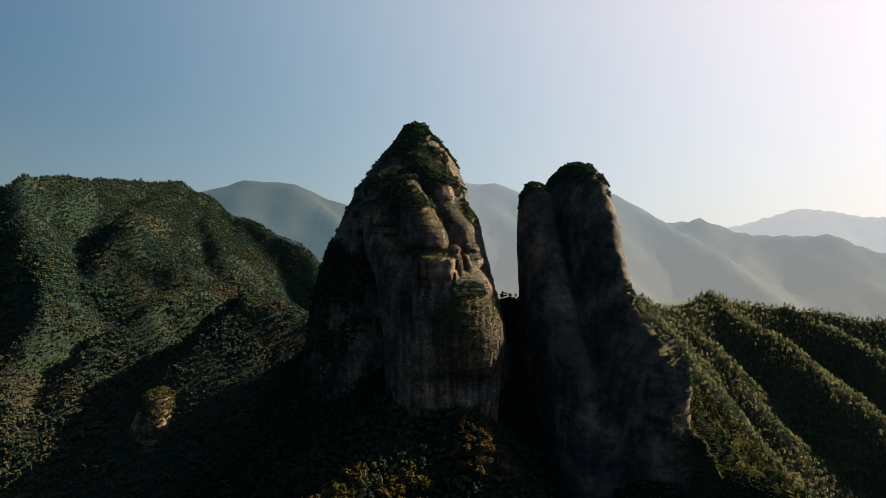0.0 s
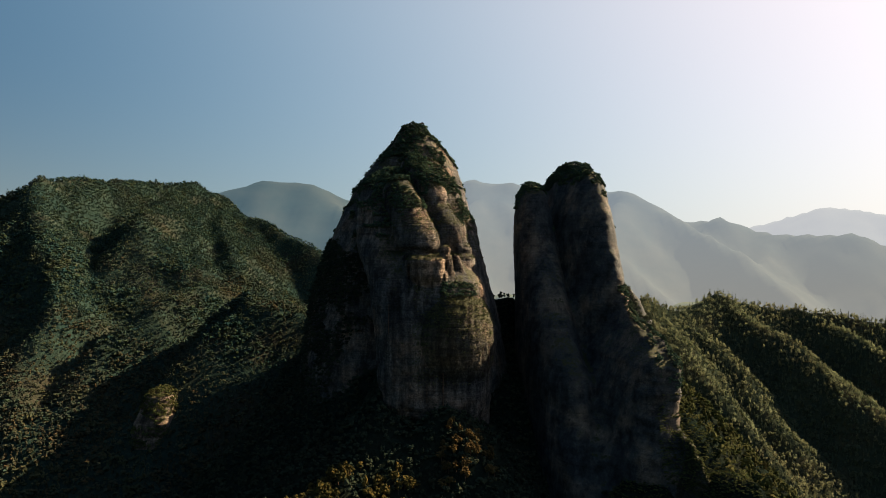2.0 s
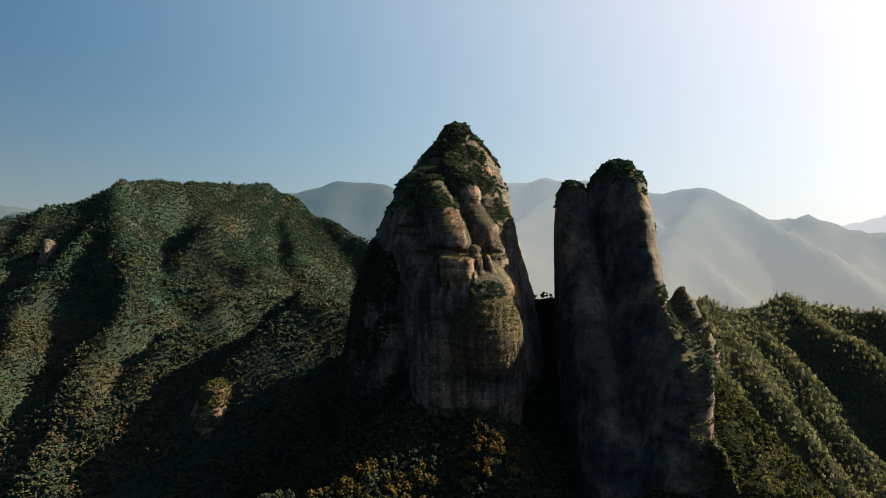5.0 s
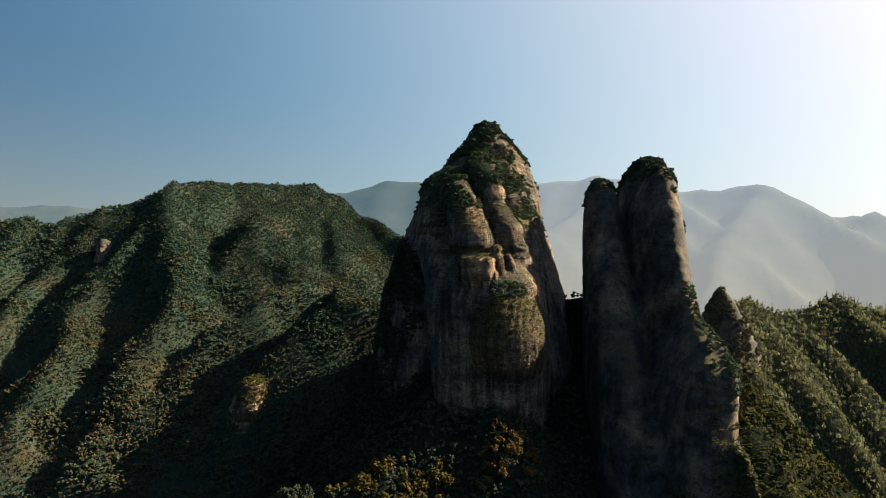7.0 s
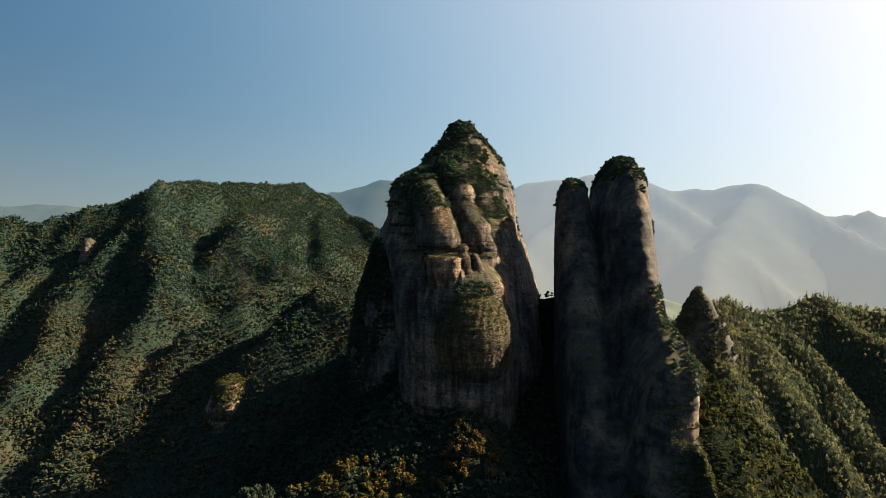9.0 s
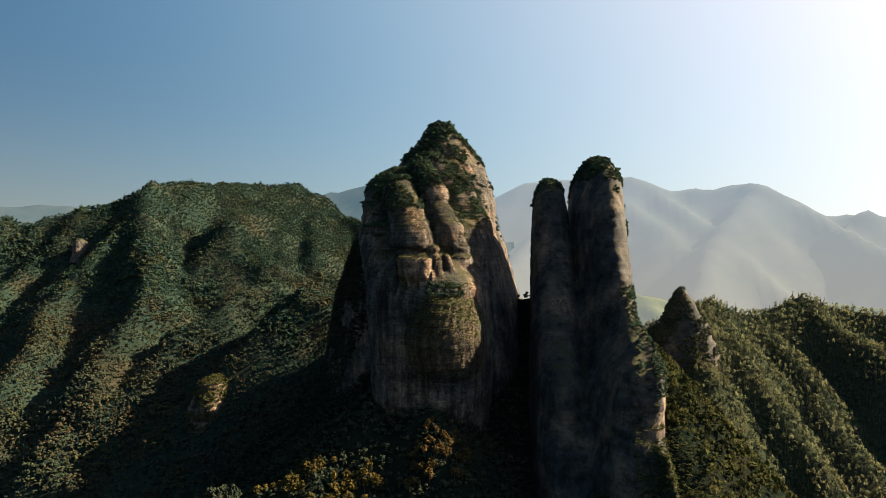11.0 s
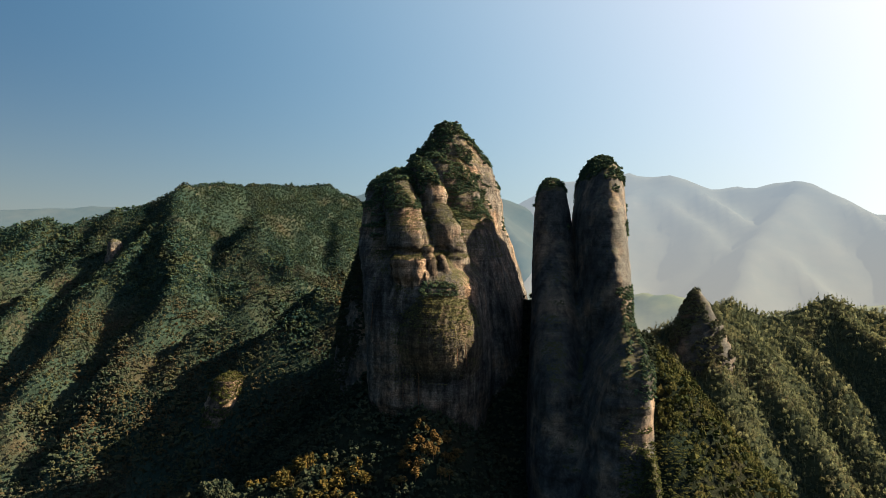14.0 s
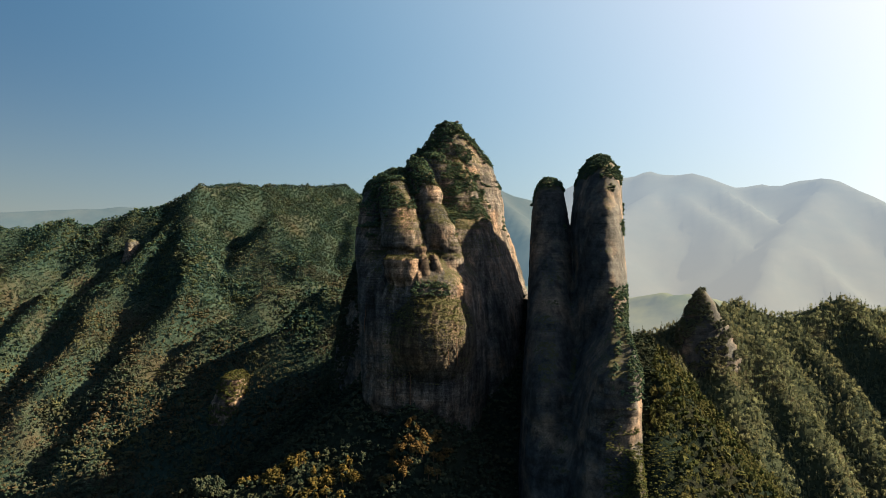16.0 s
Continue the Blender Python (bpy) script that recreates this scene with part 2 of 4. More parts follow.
LEAF_PEAK = leaf_material("evergreen_foliage", (0.026, 0.052, 0.042), (0.048, 0.082, 0.058), (0.095, 0.12, 0.056), (0.108, 0.084, 0.036), 0.05, 0.25, 0.02)
# darker copy of the scrub foliage, with the foot slope's shade put in
LEAF_FOOT = leaf_material("shaded_scrub_foliage", (0.015, 0.025, 0.019), (0.027, 0.039, 0.027), (0.05, 0.056, 0.033), (0.075, 0.056, 0.03), 0.25, 0.2, 0.02)
# olive copy, lightened for the sunlit slope; the grass tufts share it
LEAF_SLOPE = leaf_material("sunlit_olive_foliage", (0.026, 0.040, 0.018), (0.055, 0.068, 0.026), (0.10, 0.098, 0.036), (0.12, 0.08, 0.032), 0.3, 0.3, 0.03)
LEAF_GOLD = leaf_material("golden_foliage", (0.04, 0.036, 0.014), (0.085, 0.066, 0.02), (0.17, 0.122, 0.036), (0.045, 0.05, 0.02), 0.3, 0.3, 0.03)
LEAF_RUST = leaf_material("rusty_foliage", (0.05, 0.036, 0.017), (0.095, 0.062, 0.025), (0.145, 0.095, 0.036), (0.055, 0.055, 0.022), 0.25, 0.3, 0.04)
BARK = soil_material("bark", (0.06, 0.045, 0.03), (0.09, 0.065, 0.045), (0.13, 0.10, 0.07))
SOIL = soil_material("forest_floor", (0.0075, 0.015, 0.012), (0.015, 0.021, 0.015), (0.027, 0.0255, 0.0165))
LITTER = soil_material("leaf_litter", (0.016, 0.034, 0.030), (0.026, 0.042, 0.032), (0.05, 0.042, 0.028))
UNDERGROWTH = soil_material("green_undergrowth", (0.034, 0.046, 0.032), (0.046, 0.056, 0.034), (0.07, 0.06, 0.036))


# ---- arithmetic for shapes ----
def lattice(n, seed):
    return np.random.RandomState(seed).rand(n, n, n).astype(np.float32)


LAT = lattice(64, 7)


def vnoise(x, y, z):
    """Smooth value noise, 0 to 1, on arrays."""
    xi, yi, zi = np.floor(x).astype(int), np.floor(y).astype(int), np.floor(z).astype(int)
    fx, fy, fz = x - xi, y - yi, z - zi
    fx, fy, fz = fx * fx * (3 - 2 * fx), fy * fy * (3 - 2 * fy), fz * fz * (3 - 2 * fz)
    xi, yi, zi = xi & 63, yi & 63, zi & 63
    x1, y1, z1 = (xi + 1) & 63, (yi + 1) & 63, (zi + 1) & 63
    a = LAT[xi, yi, zi] * (1 - fx) + LAT[x1, yi, zi] * fx
    b = LAT[xi, y1, zi] * (1 - fx) + LAT[x1, y1, zi] * fx
    c = LAT[xi, yi, z1] * (1 - fx) + LAT[x1, yi, z1] * fx
    d = LAT[xi, y1, z1] * (1 - fx) + LAT[x1, y1, z1] * fx
    return (a * (1 - fy) + b * fy) * (1 - fz) + (c * (1 - fy) + d * fy) * fz


def fbm(x, y, z, octaves=4):
    s, amp, total = 0.0, 1.0, 0.0
    for k in range(octaves):
        s = s + amp * (vnoise(x * 2 ** k + 17.3 * k, y * 2 ** k + 5.1 * k, z * 2 ** k + 9.7 * k) - 0.5)
        total += amp
        amp *= 0.5
    return s / total * 2


def mesh_np(name, verts, faces, mat, smooth=True):
    """A mesh from arrays: faces all of one size."""
    me = bpy.data.meshes.new(name)
    verts, faces = np.asarray(verts, np.float32), np.asarray(faces, np.int32)
    n, k = faces.shape
    me.vertices.add(len(verts))
    me.vertices.foreach_set("co", verts.ravel())
    me.loops.add(n * k)
    me.loops.foreach_set("vertex_index", faces.ravel())
    me.polygons.add(n)
    me.polygons.foreach_set("loop_start", np.arange(0, n * k, k, dtype=np.int32))
    me.polygons.foreach_set("use_smooth", np.full(n, smooth))
    me.update(calc_edges=True)
    me.validate()
    me.materials.append(mat)
    return me


def part(name, me, parent, label=""):
    ob = new(name, me)
    ob.parent = parent
    return tagged(ob, label)


def smin(a, b, k):
    h = np.clip(0.5 + 0.5 * (b - a) / k, 0, 1)
    return b * (1 - h) + a * h - k * h * (1 - h)


def column(X, Y, Z, rows, turn=0.0, origin=(0, 0), power=2.4, skew=0.0):
    """Field of an upright rock column: rows of (z, cx, cy, rx, ry) from low to high."""
    c, s = math.cos(radians(turn)), math.sin(radians(turn))
    u = (X - origin[0]) * c + (Y - origin[1]) * s
    v = -(X - origin[0]) * s + (Y - origin[1]) * c
    r = np.array(rows, float)
    at = [np.interp(Z, r[:, 0], r[:, i]) for i in range(1, 5)]
    v = v - skew * (u - at[0])
    q = ((np.abs(u - at[0]) / at[2]) ** power + (np.abs(v - at[1]) / at[3]) ** power) ** (1 / power)
    f = (q - 1) * np.minimum(at[2], at[3])
    return np.maximum(f, (Z - r[-1, 0]) * 0.8)


def capsule(X, Y, Z, a, b, ra, rb):
    a, b = np.array(a, float), np.array(b, float)
    d = b - a
    t = np.clip(((X - a[0]) * d[0] + (Y - a[1]) * d[1] + (Z - a[2]) * d[2]) / (d @ d), 0, 1)
    return np.sqrt((X - a[0] - t * d[0]) ** 2 + (Y - a[1] - t * d[1]) ** 2 + (Z - a[2] - t * d[2]) ** 2) - (ra + (rb - ra) * t)


def ellipsoid(X, Y, Z, c, r):
    q = np.sqrt(((X - c[0]) / r[0]) ** 2 + ((Y - c[1]) / r[1]) ** 2 + ((Z - c[2]) / r[2]) ** 2)
    return (q - 1) * min(r)


def grid3(lo, hi, h):
    ax = [np.arange(a, b + h, h, dtype=np.float32) for a, b in zip(lo, hi)]
    return np.meshgrid(*ax, indexing="ij")


def surface(F, lo, h):
    """The zero surface of a field on a grid: vertices and quads, one vertex a crossed cell."""
    s = F < 0
    n = np.array(F.shape) - 1
    corners = [(i, j, k) for i in (0, 1) for j in (0, 1) for k in (0, 1)]
    cnt = np.zeros(n, np.int8)
    for i, j, k in corners:
        cnt += s[i:i + n[0], j:j + n[1], k:k + n[2]]
    act = (cnt > 0) & (cnt < 8)
    cells = np.argwhere(act)
    ids = np.full(n, -1, np.int64)
    ids[act] = np.arange(len(cells))
    acc, num = np.zeros((len(cells), 3)), np.zeros(len(cells))
    for ca in corners:
        for ax in range(3):
            if ca[ax]:
                continue
            cb = list(ca)
            cb[ax] = 1
            a, b = cells + ca, cells + cb
            fa, fb = F[tuple(a.T)], F[tuple(b.T)]
            cross = (fa < 0) != (fb < 0)
            t = np.where(cross, fa / np.where(cross, fa - fb, 1), 0)
            p = a + t[:, None] * (b - a)
            acc += p * cross[:, None]
            num += cross
    verts = acc / num[:, None] * h + np.array(lo)
    quads = []
    for ax in range(3):
        o1, o2 = (ax + 1) % 3, (ax + 2) % 3
        sa = s.take(range(n[ax]), axis=ax)
        sb = s.take(range(1, n[ax] + 1), axis=ax)
        for want in (True, False):
            e = np.argwhere((sa != sb) & (sa == want))
            e = e[(e[:, o1] > 0) & (e[:, o2] > 0) & (e[:, o1] < n[o1]) & (e[:, o2] < n[o2])]
            q = []
            for d1, d2 in ((-1, -1), (0, -1), (0, 0), (-1, 0)):
                c = e.copy()
                c[:, o1] += d1
                c[:, o2] += d2
                q.append(ids[tuple(c.T)])
            q = np.stack(q, 1)
            quads.append(q if want else q[:, ::-1])
    return verts, np.concatenate(quads)


def rough(X, Y, Z, size=1.0, beds=1.0):
    """Relief of bedded sandstone: broad dents, beds that stand out, gullies that run down."""
    warp = 6 * fbm(X / 40, Y / 40, Z / 60, 2)
    f = 3.0 * fbm(X / 34, Y / 34, Z / 50, 3)
    f = f + 2.0 * beds * fbm(X / 60, Y / 60, (Z + warp) / 4.2, 2)
    f = f + 1.3 * fbm(X / 11, Y / 11, Z / 70, 2) + 0.9 * fbm(X / 6, Y / 6, Z / 4, 2)
    return f * size


def rock_mesh(field, lo, hi, h, size=1.0, beds=1.0, detail=None):
    X, Y, Z = grid3(lo, hi, h)
    F = field(X, Y, Z)
    near = np.abs(F) < 9
    x, y, z = X[near], Y[near], Z[near]
    F[near] += rough(x, y, z, size, beds) + (detail(x, y, z) if detail else 0.0)
    return surface(F, lo, h)


def split_rock(thing, v, q, pieces, mat, other={}):
    """One mesh a mass of rock: each face goes to the mass that lies nearest."""
    c = v[q].mean(1)
    made = pieces(c[:, 0], c[:, 1], c[:, 2])
    which = np.argmin(np.stack([f for _, f in made]), axis=0)
    for i_, (name, _) in enumerate(made):
        mine = q[which == i_]
        if len(mine) > 20:
            used, inv = np.unique(mine, return_inverse=True)
            part(name, mesh_np(name, v[used], inv.reshape(-1, 4), other.get(name, (mat, ""))[0]), thing, other.get(name, (mat, ""))[1])


# ---- heights of the land ----
def ridge_height(X, Y, lines, k=0.75, floor=-300.0, soft=14.0):
    """Height of land that falls away at slope k on both sides of crest lines (x, y, z)."""
    H = np.full(X.shape, floor, float)
    for line in lines:
        best = np.full(X.shape, -1e4)
        for (x0, y0, z0), (x1, y1, z1) in zip(line[:-1], line[1:]):
            dx, dy = x1 - x0, y1 - y0
            t = np.clip(((X - x0) * dx + (Y - y0) * dy) / (dx * dx + dy * dy), 0, 1)
            d = np.hypot(X - x0 - t * dx, Y - y0 - t * dy)
            best = np.maximum(best, z0 + t * (z1 - z0) - k * (np.sqrt(d * d + 64) - 8))
        H = -smin(-H, -best, soft)
    return H


class Land:
    def __init__(self, x0, x1, y0, y1, step, lines, k, floor, bumps, soft=14.0, bend=20):
        self.x0, self.y0, self.step = x0, y0, step
        self.xs, self.ys = np.arange(x0, x1 + step, step), np.arange(y0, y1 + step, step)
        X, Y = np.meshgrid(self.xs, self.ys, indexing="ij")
        wx, wy = bend * fbm(X / 90, Y / 90, 0 * X, 3), bend * fbm(X / 90, Y / 90, 0 * X + 40, 3)
        H = ridge_height(X + wx, Y + wy, lines, k, floor, soft)
        H = H + bumps * fbm(X / 70, Y / 70, 0 * X + 3.3, 4) + 0.35 * bumps * fbm(X / 18, Y / 18, 0 * X + 8, 3)
        self.X, self.Y, self.H = X, Y, H

    def mesh(self, name, mat, floor):
        a, b = self.X.shape
        idx = np.arange(a * b).reshape(a, b)
        q = np.stack([idx[:-1, :-1], idx[1:, :-1], idx[1:, 1:], idx[:-1, 1:]], -1).reshape(-1, 4)
        z = self.H.ravel()
        q = q[z[q].max(1) > floor]
        used, inv = np.unique(q, return_inverse=True)
        v = np.stack([self.X.ravel(), self.Y.ravel(), z], 1)[used]
        return mesh_np(name, v, inv.reshape(-1, 4), mat)

    def at(self, x, y):
        """Height and upward part of the normal."""
        u, v = (x - self.x0) / self.step, (y - self.y0) / self.step
        i = np.clip(np.floor(u).astype(int), 0, self.X.shape[0] - 2)
        j = np.clip(np.floor(v).astype(int), 0, self.X.shape[1] - 2)
        fu, fv = u - i, v - j
        H = self.H
        h = (H[i, j] * (1 - fu) + H[i + 1, j] * fu) * (1 - fv) + (H[i, j + 1] * (1 - fu) + H[i + 1, j + 1] * fu) * fv
        gx, gy = (H[i + 1, j] - H[i, j]) / self.step, (H[i, j + 1] - H[i, j]) / self.step
        return h, gx, gy


# ---- trees ----
OCTA_V = np.array([(1, 0, 0), (-1, 0, 0), (0, 1, 0), (0, -1, 0), (0, 0, 1), (0, 0, -1)], float)
OCTA_F = np.array([(0, 2, 4), (2, 1, 4), (1, 3, 4), (3, 0, 4), (2, 0, 5), (1, 2, 5), (3, 1, 5), (0, 3, 5)])


def crown_shape(rng, clumps, kind="broad", size=0.34):
    """A crown of uneven leaf clumps round its limbs, about 1 wide and 1 high, from z 0.25 to 1.1."""
    V, F = [], []
    for i in range(clumps):
        if kind == "broad":
            a, e = rng.uniform(0, 6.283), rng.uniform(-0.5, 1.0)
            rad = 0.42 * math.sqrt(max(0.0, 1 - e * e)) * rng.uniform(0.5, 1.1)
            p = np.array((math.cos(a) * rad, math.sin(a) * rad, 0.68 + 0.38 * e * rng.uniform(0.7, 1.1)))
            r = size * rng.uniform(0.55, 1.15)
        else:
            u = i / max(1, clumps - 1)
            a = rng.uniform(0, 6.283)
            rad = 0.30 * (1 - u) * rng.uniform(0.4, 1.0)
            p = np.array((math.cos(a) * rad, math.sin(a) * rad, 0.2 + 1.15 * u))
            r = size * (0.75 - 0.45 * u) * rng.uniform(0.7, 1.1)
        q = OCTA_V * rng.uniform(0.55, 1.2, (6, 1)) * r
        q[:, 2] *= 0.75 if kind == "broad" else 1.3
        t = rng.uniform(0, 6.283)
        c, s = math.cos(t), math.sin(t)
        tilt = rng.uniform(-0.5, 0.5)
        q = q @ np.array(((c, -s, 0), (s, c, 0), (0, 0, 1))) @ np.array(((1, 0, 0), (0, math.cos(tilt), -math.sin(tilt)), (0, math.sin(tilt), math.cos(tilt))))
        F.append(OCTA_F + 6 * len(V))
        V.append(q + p)
    return np.concatenate(V), np.concatenate(F)


def card_crown(rng, cards):
    """A crown of single open leaf sprays, which let the light behind them through."""
    V = []
    for i in range(cards):
        a, e = rng.uniform(0, 6.283), rng.uniform(-0.6, 1.0)
        rad = 0.44 * math.sqrt(max(0.0, 1 - e * e)) * rng.uniform(0.6, 1.1)
        p = np.array((math.cos(a) * rad, math.sin(a) * rad, 0.62 + 0.42 * e))
        u, w = rng.normal(size=3), rng.normal(size=3)
        u /= np.linalg.norm(u)
        w = np.cross(u, w)
        w /= np.linalg.norm(w)
        r_ = rng.uniform(0.11, 0.23)
        V += [p + u * r_, p - u * 0.6 * r_ + w * r_, p - u * 0.6 * r_ - w * r_]
    return np.array(V), np.arange(3 * cards).reshape(-1, 3)


def forest(name, points, widths, heights, shapes, mat, seed):
    """Many crowns in one mesh, each turned and sized on its own."""
    rng = np.random.RandomState(seed)
    V, F, off = [], [], 0
    which = rng.randint(0, len(shapes), len(points))
    turn = rng.uniform(0, 6.283, len(points))
    for k, (sv, sf) in enumerate(shapes):
        pick = np.flatnonzero(which == k)
        if not len(pick):
            continue
        c, s = np.cos(turn[pick])[:, None], np.sin(turn[pick])[:, None]
        w, hh = widths[pick][:, None], heights[pick][:, None]
        x = (sv[None, :, 0] * c - sv[None, :, 1] * s) * w + points[pick, 0][:, None]
        y = (sv[None, :, 0] * s + sv[None, :, 1] * c) * w + points[pick, 1][:, None]
        z = sv[None, :, 2] * hh + points[pick, 2][:, None]
        V.append(np.stack([x, y, z], -1).reshape(-1, 3))
        F.append((sf[None] + (np.arange(len(pick)) * len(sv))[:, None, None]).reshape(-1, 3) + off)
        off += len(pick) * len(sv)
    return mesh_np(name, np.concatenate(V), np.concatenate(F), mat, False)


RNG = np.random.RandomState(11)
BROAD = [crown_shape(RNG, 5, "broad", 0.40) for _ in range(8)]
SPIRE = [crown_shape(RNG, 4, "spire", 0.42) for _ in range(3)]
CARDS = [card_crown(RNG, 34) for _ in range(8)]
BUSHY = [crown_shape(RNG, 14, "broad", 0.28) for _ in range(6)]


def scatter(land, x0, x1, y0, y1, spacing, seed, floor, keep=None, steep=2.3):
    rng = np.random.RandomState(seed)
    xs, ys = np.arange(x0, x1, spacing), np.arange(y0, y1, spacing)
    X, Y = np.meshgrid(xs, ys)
    x, y = X.ravel() + rng.uniform(-0.5, 0.5, X.size) * spacing, Y.ravel() + rng.uniform(-0.5, 0.5, X.size) * spacing
    h, gx, gy = land.at(x, y)
    ok = (h > floor) & (np.hypot(gx, gy) < steep) & (gy > -0.35)
    if keep is not None:
        ok &= keep(x, y, h)
    return np.stack([x, y, h], 1)[ok]


# ---- the land ----
VALLEY = -262.0
gx = np.concatenate([np.linspace(-4900, -1300, 14), np.linspace(-1200, 1200, 97), np.linspace(1300, 4900, 14)])
gy = np.concatenate([np.linspace(-4000, 0, 12), np.linspace(60, 1800, 70), np.linspace(1900, 4900, 16)])
GX, GY = np.meshgrid(gx, gy, indexing="ij")
GH = VALLEY + 9 * fbm(GX / 160, GY / 160, 0 * GX, 4)
a, b = GX.shape
gi = np.arange(a * b).reshape(a, b)
gq = np.stack([gi[:-1, :-1], gi[1:, :-1], gi[1:, 1:], gi[:-1, 1:]], -1).reshape(-1, 4)
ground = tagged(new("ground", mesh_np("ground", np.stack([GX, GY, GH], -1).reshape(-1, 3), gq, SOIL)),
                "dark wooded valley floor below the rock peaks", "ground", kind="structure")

LEFT_LINES = [
    [(-1250, 800, 12), (-1000, 920, 30), (-880, 977, 38), (-766, 1036, 59), (-663, 1097, 110), (-640, 1250, 124), (-574, 1468, 147),
     (-530, 1500, 116), (-505, 1480, 100), (-410, 1400, 56), (-335, 1330, 34), (-230, 1250, -32)],
    [(-663, 1097, 110), (-645, 1000, 45), (-625, 880, -25), (-610, 795, -84), (-575, 720, -122), (-535, 665, -156), (-510, 600, -195)],
    [(-574, 1468, 143), (-525, 1250, 92), (-475, 1022, 40), (-410, 1005, -10), (-340, 990, -48), (-285, 940, -92)],
    [(-505, 1480, 100), (-440, 1300, 58), (-385, 1150, 8), (-340, 1075, -24)],
    [(-540, 1474, 122), (-482, 1290, 68), (-432, 1110, 12), (-370, 1020, -30)],
    [(-410, 1400, 52), (-372, 1270, 14), (-335, 1140, -28)],
    [(-663, 1097, 108), (-620, 1004, 56), (-556, 925, 2), (-494, 848, -50), (-470, 770, -98), (-455, 691, -142), (-440, 630, -190)],
    [(-600, 1300, 98), (-555, 1110, 40), (-505, 985, -18), (-465, 914, -56)],
    [(-340, 985, -46), (-351, 856, -64), (-358, 808, -76), (-386, 756, -108), (-412, 690, -166), (-425, 640, -205)],
    [(-250, 900, -75), (-219, 789, -56), (-256, 735, -98), (-290, 700, -140), (-302, 668, -190), (-312, 630, -235)],
    [(-219, 789, -56), (-165, 780, -68), (-115, 755, -82)],
    [(-766, 1036, 66), (-760, 930, -20), (-720, 800, -85), (-680, 660, -160)],
    [(-880, 977, 47), (-850, 850, -30), (-800, 700, -110), (-760, 600, -170)],
    [(-1000, 920, 40), (-960, 780, -50), (-900, 640, -130)],
]
RIGHT_LINES = [
    [(90, 830, -106), (150, 808, -94), (209, 790, -78), (246, 862, -62), (304, 892, -78), (366, 924, -63), (471, 930, -85), (586, 900, -98), (800, 880, -120), (1100, 860, -150)],
    [(158, 790, -106), (174, 740, -104), (184, 700, -116), (205, 630, -165), (225, 560, -205)],
    [(209, 790, -75), (228, 740, -115), (245, 700, -152), (262, 640, -195)],
    [(246, 862, -64), (275, 800, -110), (300, 740, -150), (324, 680, -194)],
    [(304, 892, -80), (326, 840, -114), (348, 782, -154), (374, 715, -200)],
    [(366, 924, -63), (410, 845, -112), (450, 765, -162), (480, 690, -205)],
    [(471, 930, -85), (540, 840, -130), (590, 740, -190)],
    [(586, 900, -98), (660, 800, -150), (700, 700, -200)],
]
MID_LINES = [
    [(-500, 2050, -150), (-250, 1960, -120), (-60, 1930, -160), (70, 1900, -135), (214, 1890, -126), (330, 1900, -160), (480, 1960, -185), (700, 2000, -150), (900, 2030, -170)],
    [(214, 1890, -126), (250, 1780, -180), (280, 1690, -235)],
    [(-250, 1960, -120), (-230, 1840, -175), (-190, 1740, -235)],
    [(480, 1960, -185), (500, 1830, -220), (520, 1750, -250)],
]
FOOT_LINES = [
    [(-120, 720, -98), (-60, 700, -85), (20, 665, -52), (58, 660, -52), (95, 640, -56)],
    [(-60, 700, -70), (-5, 600, -95), (6, 520, -103), (4, 478, -112), (20, 455, -126), (20, 435, -150), (0, 380, -195)],
    [(150, 640, -78), (174, 560, -100), (178, 505, -116), (178, 468, -125), (184, 441, -144), (184, 395, -140), (192, 350, -168), (200, 310, -205)],
    [(-108, 705, -88), (-88, 630, -88), (-68, 560, -104), (-60, 510, -138), (-58, 470, -172)],
    [(58, 660, -52), (66, 590, -110), (68, 520, -172), (66, 440, -215)],
    [(-45, 570, -96), (-40, 505, -110), (-34, 478, -122), (-30, 455, -142)],
    [(186, 545, -112), (202, 508, -128), (216, 500, -146), (250, 470, -195)],
    [(-145, 420, -178), (-112, 403, -160), (-84, 422, -161), (-50, 434, -160), (0, 430, -162), (40, 425, -172), (70, 415, -200)],
]


def mountain(name, label, lines, area, step, k, bumps, mat, floor=VALLEY - 12):
    land = Land(*area, step, lines, k, -320, bumps)
    ob = tagged(new(name), label, "mountain", kind="structure")
    part("slope", land.mesh("slope", mat, floor), ob)
    return ob, land


left_mountain, LEFT = mountain("wooded_mountain", "broad mountain with spurs under mixed autumn forest", LEFT_LINES, (-1320, -60, 440, 1760), 6.0, 0.95, 15, LITTER)
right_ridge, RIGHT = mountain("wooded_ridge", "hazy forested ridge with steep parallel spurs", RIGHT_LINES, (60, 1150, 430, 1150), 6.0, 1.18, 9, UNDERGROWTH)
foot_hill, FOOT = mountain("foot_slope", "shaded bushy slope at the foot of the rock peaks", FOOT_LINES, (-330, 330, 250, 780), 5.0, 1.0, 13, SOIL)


# ---- the rock peaks ----
RIBS = [
    ((-29.0, 542.1, 43.7), (-12.4, 518.9, 7.3), 13, 17),
    ((-17.6, 564.9, 63.5), (-1.5, 549.4, 43.6), 9.5, 11),
    ((-4.4, 552.5, 37.9), (11.3, 536.4, 11.8), 10, 13),
    ((13.3, 540.5, 4.7), (20.9, 535.1, -11.1), 11, 10.5),
    ((-22.6, 619.3, 74.3), (14.3, 609.8, 14.0), 12, 20.5),
    ((-7.2, 629.5, 72.8), (7.0, 617.5, 45.7), 10, 12),
    ((-14, 658, 88), (10, 634, 34), 11, 15),
]
